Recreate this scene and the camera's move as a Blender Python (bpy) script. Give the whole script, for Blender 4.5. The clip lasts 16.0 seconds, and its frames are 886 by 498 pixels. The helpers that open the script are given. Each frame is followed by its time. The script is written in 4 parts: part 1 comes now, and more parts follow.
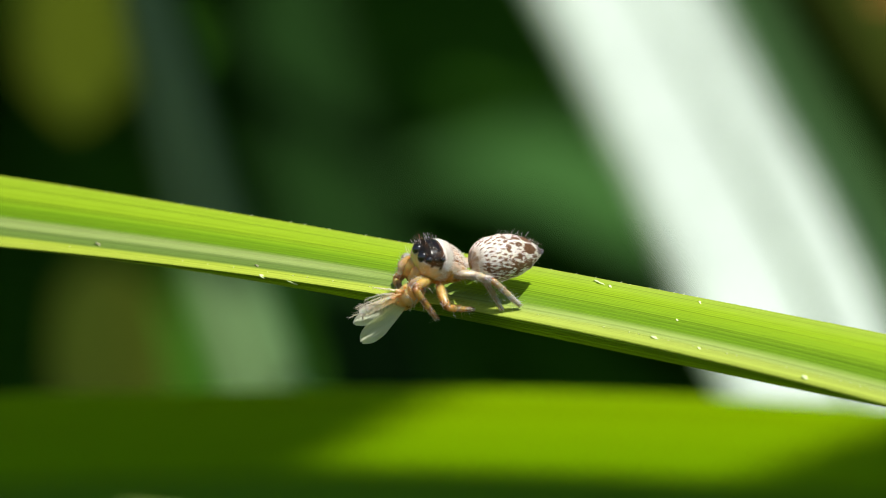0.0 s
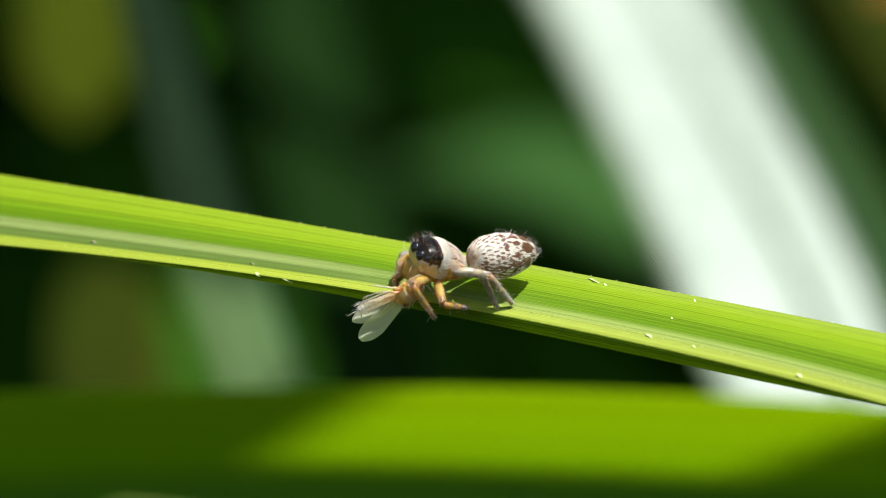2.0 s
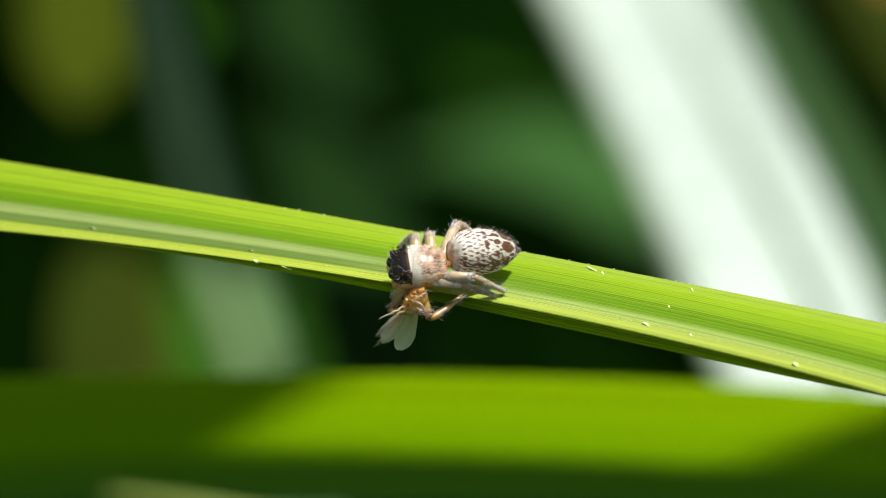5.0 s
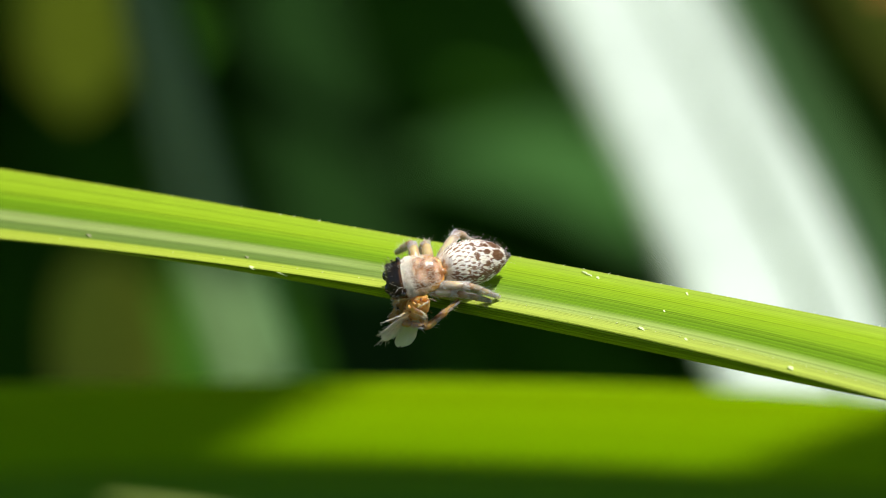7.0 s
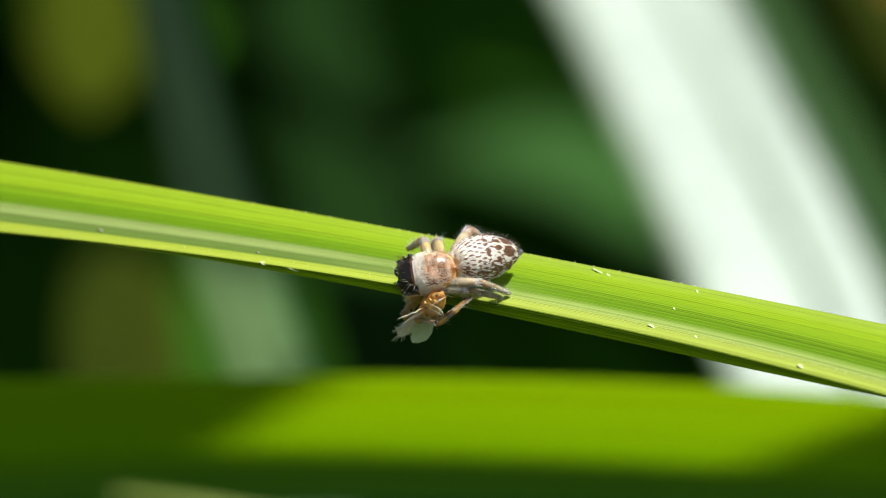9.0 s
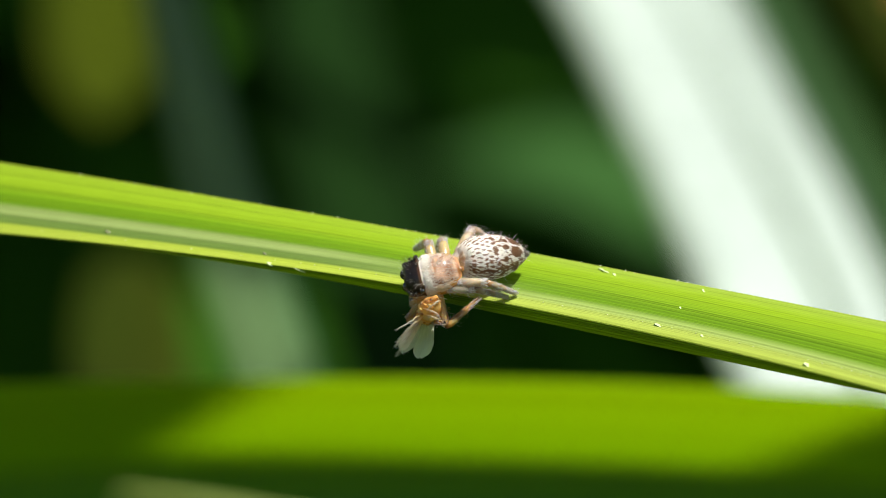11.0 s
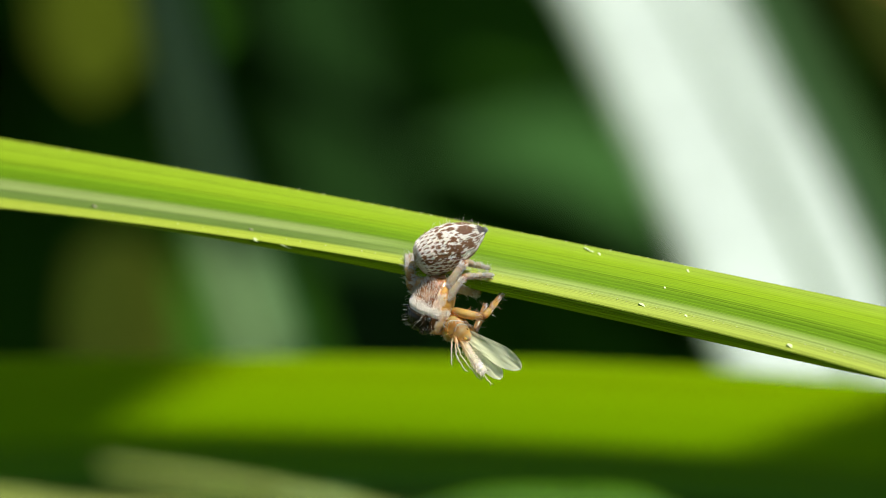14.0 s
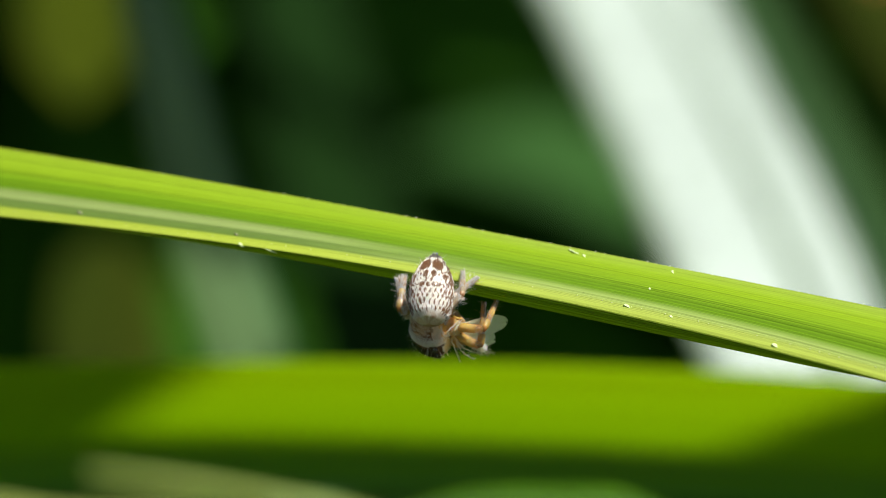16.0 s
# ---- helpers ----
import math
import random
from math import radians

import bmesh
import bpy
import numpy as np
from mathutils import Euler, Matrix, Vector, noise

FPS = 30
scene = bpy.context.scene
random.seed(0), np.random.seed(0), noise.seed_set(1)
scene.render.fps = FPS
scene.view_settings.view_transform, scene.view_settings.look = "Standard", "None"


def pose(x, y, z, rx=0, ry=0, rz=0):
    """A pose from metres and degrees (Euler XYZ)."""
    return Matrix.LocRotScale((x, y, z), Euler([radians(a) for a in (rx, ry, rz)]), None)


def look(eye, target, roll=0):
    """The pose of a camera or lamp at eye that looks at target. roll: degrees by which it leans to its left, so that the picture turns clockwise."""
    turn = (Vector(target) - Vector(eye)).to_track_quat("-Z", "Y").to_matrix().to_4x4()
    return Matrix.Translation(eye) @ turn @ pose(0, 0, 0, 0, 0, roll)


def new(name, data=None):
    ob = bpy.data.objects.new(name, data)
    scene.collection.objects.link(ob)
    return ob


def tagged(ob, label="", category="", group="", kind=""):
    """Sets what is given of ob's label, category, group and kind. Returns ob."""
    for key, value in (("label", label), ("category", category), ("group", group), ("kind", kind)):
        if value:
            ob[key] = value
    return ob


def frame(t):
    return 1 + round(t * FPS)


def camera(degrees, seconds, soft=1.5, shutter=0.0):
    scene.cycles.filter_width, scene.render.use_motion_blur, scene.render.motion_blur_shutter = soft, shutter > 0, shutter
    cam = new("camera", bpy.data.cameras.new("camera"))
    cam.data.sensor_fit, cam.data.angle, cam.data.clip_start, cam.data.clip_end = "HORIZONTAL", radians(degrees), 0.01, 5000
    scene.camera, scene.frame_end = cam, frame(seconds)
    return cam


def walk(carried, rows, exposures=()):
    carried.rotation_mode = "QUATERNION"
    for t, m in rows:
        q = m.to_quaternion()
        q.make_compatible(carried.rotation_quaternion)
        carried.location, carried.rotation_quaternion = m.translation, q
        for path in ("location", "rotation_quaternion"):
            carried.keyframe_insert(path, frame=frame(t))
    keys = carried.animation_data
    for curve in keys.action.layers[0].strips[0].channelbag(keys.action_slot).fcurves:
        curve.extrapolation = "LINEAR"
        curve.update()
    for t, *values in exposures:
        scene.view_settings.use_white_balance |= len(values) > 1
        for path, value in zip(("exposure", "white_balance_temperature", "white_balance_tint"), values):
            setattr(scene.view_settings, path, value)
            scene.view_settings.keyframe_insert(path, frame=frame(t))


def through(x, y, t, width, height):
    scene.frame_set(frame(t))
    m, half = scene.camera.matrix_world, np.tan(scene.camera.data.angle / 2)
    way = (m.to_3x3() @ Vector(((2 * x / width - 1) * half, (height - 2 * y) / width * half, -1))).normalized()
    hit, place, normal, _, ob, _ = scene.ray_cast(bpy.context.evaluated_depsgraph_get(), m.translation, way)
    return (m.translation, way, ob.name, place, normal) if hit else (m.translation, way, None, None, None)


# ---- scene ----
MM = 0.001
CENTRE = Vector((0.0, 0.0, 0.300))  # middle of the blade on which the spider sits; heights in mm below are from here


# ---- camera: a macro lens held by hand, 16 cm from the blade ----
cam = camera(11.194, 16.0, soft=0.8)
cam.data.dof.use_dof = True
cam.data.dof.focus_distance = 0.1601
cam.data.dof.aperture_fstop = 46.0


def held(x, y, z, rx, ry, rz):
    return pose(x * MM, y * MM, z * MM, rx, ry, rz)


walk(cam, [
    (0, held(0, -160, 300, 90, -0, -0)),
    (0.5, held(0.057, -160.07, 300, 89.9876, -0.0267, 0.0714)),
    (1, held(0.114, -160.14, 300, 89.9798, -0.0521, 0.0701)),
    (1.5, held(0.171, -160.21, 300, 89.9438, -0.1407, 0.0281)),
    (2, held(0.229, -160.28, 300, 89.9788, -0.0239, 0.0215)),
    (2.5, held(0.286, -160.35, 300, 89.9818, -0.0315, -0.1014)),
    (3, held(0.343, -160.42, 300, 89.928, -0.0509, -0.0432)),
    (3.5, held(0.4, -160.49, 300, 89.873, -0.2504, 0.0264)),
    (4, held(0.429, -160.56, 300, 89.8199, -0.481, 0.0742)),
    (6.5, held(0.571, -160.91, 300, 89.8533, 0.0835, 0.1122)),
    (7, held(0.6, -160.98, 300, 89.8929, -0.0072, 0.0699)),
    (7.5, held(0.64, -161.05, 300, 89.9244, -0.0337, 0.0872)),
    (8, held(0.68, -161.12, 300, 89.8793, -0.1279, 0.061)),
    (8.5, held(0.72, -161.19, 300, 89.8726, -0.2081, 0.1177)),
    (9, held(0.76, -161.26, 300, 89.8485, -0.2997, 0.2625)),
    (11.5, held(1.017, -161.61, 299.543, 90.0275, -0.0537, 0.4083)),
    (12, held(1.069, -161.68, 299.451, 90.0751, 0.0768, 0.3049)),
    (12.5, held(1.12, -161.75, 299.36, 90.0963, 0.0816, 0.4279)),
    (13, held(1.143, -161.82, 299.36, 90.0036, -0.3534, 0.4186)),
    (13.5, held(1.166, -161.89, 299.36, 89.9303, -0.4688, 0.5121)),
    (14, held(1.189, -161.96, 299.36, 89.7968, -0.6853, 0.3119)),
    (14.5, held(1.211, -162.03, 299.36, 89.7168, -0.5034, 0.237)),
    (15, held(1.234, -162.1, 299.36, 89.7046, -0.4861, 0.074)),
    (15.5, held(1.257, -162.17, 299.36, 89.7414, -0.0511, 0.1372)),
    (16, held(1.28, -162.24, 299.36, 89.8362, -0.183, 0.1516)),
], exposures=[(0.0, 0.72), (11.0, 0.72), (13.0, 0.62), (16.0, 0.62)])

# ---- light: one high sun on the right, blue sky ----
SUN = Vector((0.33, -0.42, 0.845)).normalized()
world = bpy.data.worlds.new("sky")
scene.world = world
world.use_nodes = True
wn = world.node_tree
sky = wn.nodes.new("ShaderNodeTexSky")
sky.sky_type = "NISHITA"
sky.sun_disc = False
sky.sun_elevation = math.asin(SUN.z)
sky.sun_rotation = math.atan2(SUN.x, SUN.y)
wn.links.new(sky.outputs["Color"], wn.nodes["Background"].inputs["Color"])
wn.nodes["Background"].inputs["Strength"].default_value = 0.076
sun_data = bpy.data.lights.new("sun", "SUN")
sun_data.energy = 5.0
sun_data.angle = radians(0.53)
sun_data.color = (1.0, 0.98, 0.92)
sun = new("sun", sun_data)
sun.matrix_world = look(SUN * 3, (0, 0, 0))


# ---- materials ----
def nodes_of(name):
    m = bpy.data.materials.new(name)
    m.use_nodes = True
    nt = m.node_tree
    return m, nt, nt.nodes["Principled BSDF"], nt.nodes["Material Output"]


def noise_node(nt, vec, scale, detail=3.0, rough=0.55):
    n = nt.nodes.new("ShaderNodeTexNoise")
    n.inputs["Scale"].default_value = scale
    n.inputs["Detail"].default_value = detail
    n.inputs["Roughness"].default_value = rough
    if vec is not None:
        nt.links.new(vec, n.inputs["Vector"])
    return n.outputs["Fac"]


def ramp(nt, fac, stops):
    r = nt.nodes.new("ShaderNodeValToRGB")
    els = r.color_ramp.elements
    while len(els) < len(stops):
        els.new(0.5)
    for e, (p, c) in zip(els, stops):
        e.position, e.color = p, (*c, 1.0)
    nt.links.new(fac, r.inputs["Fac"])
    return r.outputs["Color"]


def grey(a):
    return (a, a, a)


def mix(nt, kind, fac, a, b):
    n = nt.nodes.new("ShaderNodeMix")
    n.data_type, n.blend_type = "RGBA", kind
    for sock, val in ((n.inputs[0], fac), (n.inputs[6], a), (n.inputs[7], b)):
        if isinstance(val, (int, float)):
            sock.default_value = val
        elif isinstance(val, tuple):
            sock.default_value = (*val, 1.0)
        else:
            nt.links.new(val, sock)
    return n.outputs[2]


def scaled_uv(nt, su, sv):
    tc = nt.nodes.new("ShaderNodeTexCoord")
    mp = nt.nodes.new("ShaderNodeMapping")
    mp.inputs["Scale"].default_value = (su, sv, 1.0)
    nt.links.new(tc.outputs["UV"], mp.inputs["Vector"])
    return mp.outputs["Vector"], tc.outputs["UV"]


def leaf_material(name, stripes, see_through=0.45, through=None, glow=(1.0, 1.0, 0.6), veins=70, rough=0.5, blotch=0.25, along=60, gloss=0.2):
    """Leaf with lengthwise veins. stripes: colours across its width. see_through: share of light let through."""
    m, nt, bsdf, out = nodes_of(name)
    fine, uv = scaled_uv(nt, along, veins)
    sep = nt.nodes.new("ShaderNodeSeparateXYZ")
    nt.links.new(uv, sep.inputs[0])
    base = ramp(nt, sep.outputs["Y"], stripes)
    vein = noise_node(nt, fine, 1.0, 2.0, 0.6)
    base = mix(nt, "MULTIPLY", 0.8, base, ramp(nt, vein, [(0.38, grey(0.78)), (0.60, grey(1.09))]))
    finer, _ = scaled_uv(nt, along * 2.0, veins * 2.6)
    thread = noise_node(nt, finer, 1.0, 1.0, 0.5)
    base = mix(nt, "MULTIPLY", 0.9, base, ramp(nt, thread, [(0.38, grey(0.72)), (0.60, grey(1.12))]))
    wide, _ = scaled_uv(nt, along * 1.6, 5.0)
    patch = noise_node(nt, wide, 1.0, 4.0)
    base = mix(nt, "MULTIPLY", blotch, base, ramp(nt, patch, [(0.3, (0.7, 0.66, 0.5)), (0.7, (1.15, 1.1, 1.0))]))
    nt.links.new(base, bsdf.inputs["Base Color"])
    bsdf.inputs["Roughness"].default_value = rough
    bsdf.inputs["Specular IOR Level"].default_value = gloss
    bump = nt.nodes.new("ShaderNodeBump")
    bump.inputs["Strength"].default_value = 0.35
    bump.inputs["Distance"].default_value = 0.00004
    nt.links.new(vein, bump.inputs["Height"])
    nt.links.new(bump.outputs["Normal"], bsdf.inputs["Normal"])
    tr = nt.nodes.new("ShaderNodeBsdfTranslucent")
    if through:
        lit = ramp(nt, sep.outputs["Y"], through) if isinstance(through, list) else ramp(nt, patch, [(0.3, tuple(0.9 * c for c in through)), (0.7, through)])
        nt.links.new(mix(nt, "MULTIPLY", 0.4, lit, ramp(nt, vein, [(0.35, grey(0.75)), (0.62, grey(1.05))])), tr.inputs["Color"])
    else:
        nt.links.new(mix(nt, "MULTIPLY", 1.0, base, glow), tr.inputs["Color"])
    sh = nt.nodes.new("ShaderNodeMixShader")
    sh.inputs[0].default_value = see_through
    nt.links.new(bsdf.outputs[0], sh.inputs[1])
    nt.links.new(tr.outputs[0], sh.inputs[2])
    nt.links.new(sh.outputs[0], out.inputs["Surface"])
    return m


def painted_material(name, rough=0.45, flesh=0.0, scale=2500.0, spec=0.5, let=0.0, amount=0.35, relief=0.3):
    """Colours from the mesh's colour attribute, with fine grain; flesh: light scattered under the surface."""
    m, nt, bsdf, out = nodes_of(name)
    at = nt.nodes.new("ShaderNodeVertexColor")
    at.layer_name = "Col"
    tc = nt.nodes.new("ShaderNodeTexCoord")
    grain = noise_node(nt, tc.outputs["Object"], scale, 4.0)
    big = noise_node(nt, tc.outputs["Object"], scale * 0.2, 2.0)
    c = mix(nt, "MULTIPLY", amount, at.outputs["Color"], ramp(nt, grain, [(0.3, grey(0.55)), (0.7, grey(1.2))]))
    c = mix(nt, "MULTIPLY", amount, c, ramp(nt, big, [(0.3, (0.8, 0.72, 0.62)), (0.7, grey(1.15))]))
    nt.links.new(c, bsdf.inputs["Base Color"])
    bsdf.inputs["Roughness"].default_value = rough
    bsdf.inputs["Specular IOR Level"].default_value = spec
    if flesh:
        bsdf.inputs["Subsurface Weight"].default_value = flesh
        bsdf.inputs["Subsurface Radius"].default_value = (1.0, 0.55, 0.25)
        bsdf.inputs["Subsurface Scale"].default_value = 0.00025
    bump = nt.nodes.new("ShaderNodeBump")
    bump.inputs["Strength"].default_value = relief
    bump.inputs["Distance"].default_value = 0.00003
    nt.links.new(grain, bump.inputs["Height"])
    nt.links.new(bump.outputs["Normal"], bsdf.inputs["Normal"])
    if let:
        tr = nt.nodes.new("ShaderNodeBsdfTranslucent")
        nt.links.new(c, tr.inputs["Color"])
        sh = nt.nodes.new("ShaderNodeMixShader")
        sh.inputs[0].default_value = let
        nt.links.new(bsdf.outputs[0], sh.inputs[1])
        nt.links.new(tr.outputs[0], sh.inputs[2])
        nt.links.new(sh.outputs[0], out.inputs["Surface"])
    return m


def wing_material():
    m, nt, bsdf, out = nodes_of("insect_wing")
    fine, uv = scaled_uv(nt, 3.0, 26.0)
    n = noise_node(nt, fine, 1.0, 3.0)
    bsdf.inputs["Roughness"].default_value = 0.25
    nt.links.new(ramp(nt, n, [(0.3, (0.74, 0.76, 0.50)), (0.7, (0.92, 0.93, 0.74))]), bsdf.inputs["Base Color"])
    tr = nt.nodes.new("ShaderNodeBsdfTranslucent")
    tr.inputs["Color"].default_value = (0.96, 0.97, 0.80, 1)
    clear = nt.nodes.new("ShaderNodeBsdfTransparent")
    a, b = nt.nodes.new("ShaderNodeMixShader"), nt.nodes.new("ShaderNodeMixShader")
    a.inputs[0].default_value, b.inputs[0].default_value = 0.74, 0.22
    nt.links.new(bsdf.outputs[0], a.inputs[1])
    nt.links.new(tr.outputs[0], a.inputs[2])
    nt.links.new(a.outputs[0], b.inputs[1])
    nt.links.new(clear.outputs[0], b.inputs[2])
    nt.links.new(b.outputs[0], out.inputs["Surface"])
    return m


def soil_material():
    m, nt, bsdf, out = nodes_of("soil")
    tc = nt.nodes.new("ShaderNodeTexCoord")
    a = noise_node(nt, tc.outputs["Object"], 9.0, 6.0)
    b = noise_node(nt, tc.outputs["Object"], 160.0, 4.0)
    # soil brown partly greened, so the unseen ground throws green light upwards
    c = ramp(nt, a, [(0.3, (0.040, 0.032, 0.018)), (0.45, (0.060, 0.055, 0.022)), (0.6, (0.075, 0.110, 0.028)), (0.75, (0.095, 0.140, 0.035))])
    c = mix(nt, "MULTIPLY", 0.6, c, ramp(nt, b, [(0.3, grey(0.5)), (0.7, grey(1.2))]))
    nt.links.new(c, bsdf.inputs["Base Color"])
    bsdf.inputs["Roughness"].default_value = 0.95
    bump = nt.nodes.new("ShaderNodeBump")
    bump.inputs["Distance"].default_value = 0.004
    nt.links.new(b, bump.inputs["Height"])
    nt.links.new(bump.outputs["Normal"], bsdf.inputs["Normal"])
    return m


def glossy_black():
    m, nt, bsdf, out = nodes_of("eye_lens")
    bsdf.inputs["Base Color"].default_value = (0.006, 0.005, 0.005, 1)
    bsdf.inputs["Roughness"].default_value = 0.16
    bsdf.inputs["Coat Weight"].default_value = 0.6
    return m


GREEN = (0.250, 0.385, 0.014)


def blade_material():
    """The folded blade: towards its tip an olive groove, its shade put into the colour, with a pale rib, towards its
    foot one light band; ribbed underside, darkened.
    """
    m, nt, bsdf, out = nodes_of("blade_green")
    broad, uv = scaled_uv(nt, 10, 34)
    sep = nt.nodes.new("ShaderNodeSeparateXYZ")
    nt.links.new(uv, sep.inputs[0])
    # shade painted in: dark underside and groove; the sunlit lip is painted lighter
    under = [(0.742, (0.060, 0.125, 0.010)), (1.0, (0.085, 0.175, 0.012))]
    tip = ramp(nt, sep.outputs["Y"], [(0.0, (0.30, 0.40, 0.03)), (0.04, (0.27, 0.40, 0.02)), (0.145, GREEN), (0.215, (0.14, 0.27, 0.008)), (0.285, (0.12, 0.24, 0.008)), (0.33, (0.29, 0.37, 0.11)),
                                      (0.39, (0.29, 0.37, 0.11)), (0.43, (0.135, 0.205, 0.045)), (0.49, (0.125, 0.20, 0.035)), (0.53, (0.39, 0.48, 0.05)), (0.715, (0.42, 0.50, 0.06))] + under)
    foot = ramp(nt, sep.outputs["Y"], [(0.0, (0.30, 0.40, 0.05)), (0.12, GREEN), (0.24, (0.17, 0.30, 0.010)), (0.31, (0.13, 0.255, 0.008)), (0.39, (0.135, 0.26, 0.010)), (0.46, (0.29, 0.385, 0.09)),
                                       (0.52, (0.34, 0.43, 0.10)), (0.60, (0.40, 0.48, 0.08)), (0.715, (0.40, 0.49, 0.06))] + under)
    along = nt.nodes.new("ShaderNodeMapRange")
    along.interpolation_type = "SMOOTHSTEP"
    along.inputs["From Min"].default_value, along.inputs["From Max"].default_value = -0.006, 0.005
    nt.links.new(sep.outputs["X"], along.inputs["Value"])
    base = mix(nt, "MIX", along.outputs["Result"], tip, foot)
    vein = noise_node(nt, broad, 1.0, 2.0, 0.5)
    base = mix(nt, "MULTIPLY", 0.75, base, ramp(nt, vein, [(0.38, grey(0.84)), (0.62, grey(1.07))]))
    fine, _ = scaled_uv(nt, 22, 105)
    thread = noise_node(nt, fine, 1.0, 1.5, 0.6)
    base = mix(nt, "MULTIPLY", 1.0, base, ramp(nt, thread, [(0.34, grey(0.62)), (0.46, grey(0.97)), (0.66, grey(1.10))]))
    cross, _ = scaled_uv(nt, 900, 60)
    fleck = noise_node(nt, cross, 1.0, 3.0, 0.6)
    base = mix(nt, "MULTIPLY", 0.5, base, ramp(nt, fleck, [(0.3, grey(0.84)), (0.7, grey(1.1))]))
    rib = nt.nodes.new("ShaderNodeMath")
    rib.operation = "MULTIPLY"
    rib.inputs[1].default_value = 2 * math.pi * RIBS
    nt.links.new(sep.outputs["Y"], rib.inputs[0])
    wave = nt.nodes.new("ShaderNodeMath")
    wave.operation = "SINE"
    nt.links.new(rib.outputs[0], wave.inputs[0])
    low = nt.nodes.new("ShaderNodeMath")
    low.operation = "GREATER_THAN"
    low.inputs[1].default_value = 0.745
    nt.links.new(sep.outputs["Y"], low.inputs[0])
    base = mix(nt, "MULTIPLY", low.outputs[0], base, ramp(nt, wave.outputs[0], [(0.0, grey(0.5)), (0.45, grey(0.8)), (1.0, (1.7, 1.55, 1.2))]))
    nt.links.new(base, bsdf.inputs["Base Color"])
    bsdf.inputs["Roughness"].default_value = 0.5
    bsdf.inputs["Specular IOR Level"].default_value = 0.08
    bump = nt.nodes.new("ShaderNodeBump")
    bump.inputs["Strength"].default_value = 0.5
    bump.inputs["Distance"].default_value = 0.00003
    nt.links.new(thread, bump.inputs["Height"])
    nt.links.new(bump.outputs["Normal"], bsdf.inputs["Normal"])
    tr = nt.nodes.new("ShaderNodeBsdfTranslucent")
    lit = ramp(nt, thread, [(0.34, (0.40, 0.50, 0.03)), (0.6, (0.62, 0.70, 0.05))])
    # underside dimmed here too, as part of its painted shade
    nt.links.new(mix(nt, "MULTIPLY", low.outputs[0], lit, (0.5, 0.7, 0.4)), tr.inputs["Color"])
    sh = nt.nodes.new("ShaderNodeMixShader")
    sh.inputs[0].default_value = 0.36
    nt.links.new(bsdf.outputs[0], sh.inputs[1])
    nt.links.new(tr.outputs[0], sh.inputs[2])
    nt.links.new(sh.outputs[0], out.inputs["Surface"])
    return m


RIBS = 26  # fine ribs across the blade's underside, per unit of its width
M_BLADE = blade_material()
M_WHITE = leaf_material("leaf_white_striped", [
    (0.0, (0.10, 0.17, 0.07)), (0.05, (0.30, 0.37, 0.27)), (0.11, (0.52, 0.60, 0.54)), (0.70, (0.52, 0.60, 0.54)), (0.75, (0.14, 0.20, 0.12)),
    (0.77, (0.015, 0.045, 0.015)), (0.83, (0.035, 0.08, 0.028)), (0.90, (0.030, 0.07, 0.024)), (0.95, (0.03, 0.07, 0.015)), (1.0, (0.02, 0.05, 0.008))], see_through=0.3, glow=(1, 1, 0.9), gloss=0.06, veins=40, rough=0.8)
M_PALE = leaf_material("leaf_pale_green", [(0.0, (0.04, 0.08, 0.012)), (0.25, (0.125, 0.21, 0.085)), (0.8, (0.125, 0.21, 0.085)), (1.0, (0.025, 0.085, 0.025))],
                       see_through=0.3, gloss=0.06, veins=40, rough=0.8)
# far half greyer and dimmer: shade and sky sheen put into its colours
M_LOWER = leaf_material("leaf_yellow_green", [(0.0, (0.13, 0.28, 0.10)), (0.3, (0.14, 0.30, 0.08)), (0.5, (0.14, 0.33, 0.014)), (1.0, (0.15, 0.34, 0.012))],
                        see_through=0.55, through=[(0.0, (0.28, 0.52, 0.15)), (0.3, (0.33, 0.58, 0.12)), (0.5, (0.53, 0.75, 0.025)), (1.0, (0.60, 0.76, 0.025))], gloss=0.06, veins=40, along=20, rough=0.75)
M_STRAW = leaf_material("leaf_straw_green", [(0.0, (0.36, 0.42, 0.10)), (1.0, (0.30, 0.38, 0.08))], see_through=0.4, through=(0.7, 0.8, 0.25), veins=30)
M_OLIVE = leaf_material("leaf_olive", [(0.0, (0.042, 0.062, 0.002)), (0.5, (0.062, 0.084, 0.002)), (1.0, (0.042, 0.060, 0.002))], see_through=0.4, glow=(1.0, 1.0, 0.4), gloss=0.06, veins=40, rough=0.8)
# the olive leaf again, darkened: half shade put into its colour
M_OLIVE_SHADE = leaf_material("leaf_olive_shaded", [(0.0, (0.025, 0.040, 0.002)), (1.0, (0.035, 0.048, 0.002))], see_through=0.35, glow=(1.0, 1.0, 0.4), gloss=0.06, veins=40, rough=0.8)
M_MID = leaf_material("leaf_mid_green", [(0.0, (0.025, 0.075, 0.016)), (0.5, (0.05, 0.14, 0.032)), (1.0, (0.025, 0.075, 0.016))], see_through=0.35, gloss=0.06, veins=40, rough=0.8)
M_DARK = leaf_material("leaf_dark_green", [(0.0, (0.026, 0.092, 0.006)), (0.5, (0.044, 0.150, 0.010)), (1.0, (0.026, 0.092, 0.006))], see_through=0.3, gloss=0.06, veins=40, rough=0.8)
M_DRY = leaf_material("leaf_dry_brown", [(0.0, (0.30, 0.13, 0.03)), (0.5, (0.40, 0.19, 0.05)), (1.0, (0.28, 0.12, 0.03))], see_through=0.35, gloss=0.06, veins=30, rough=0.8)
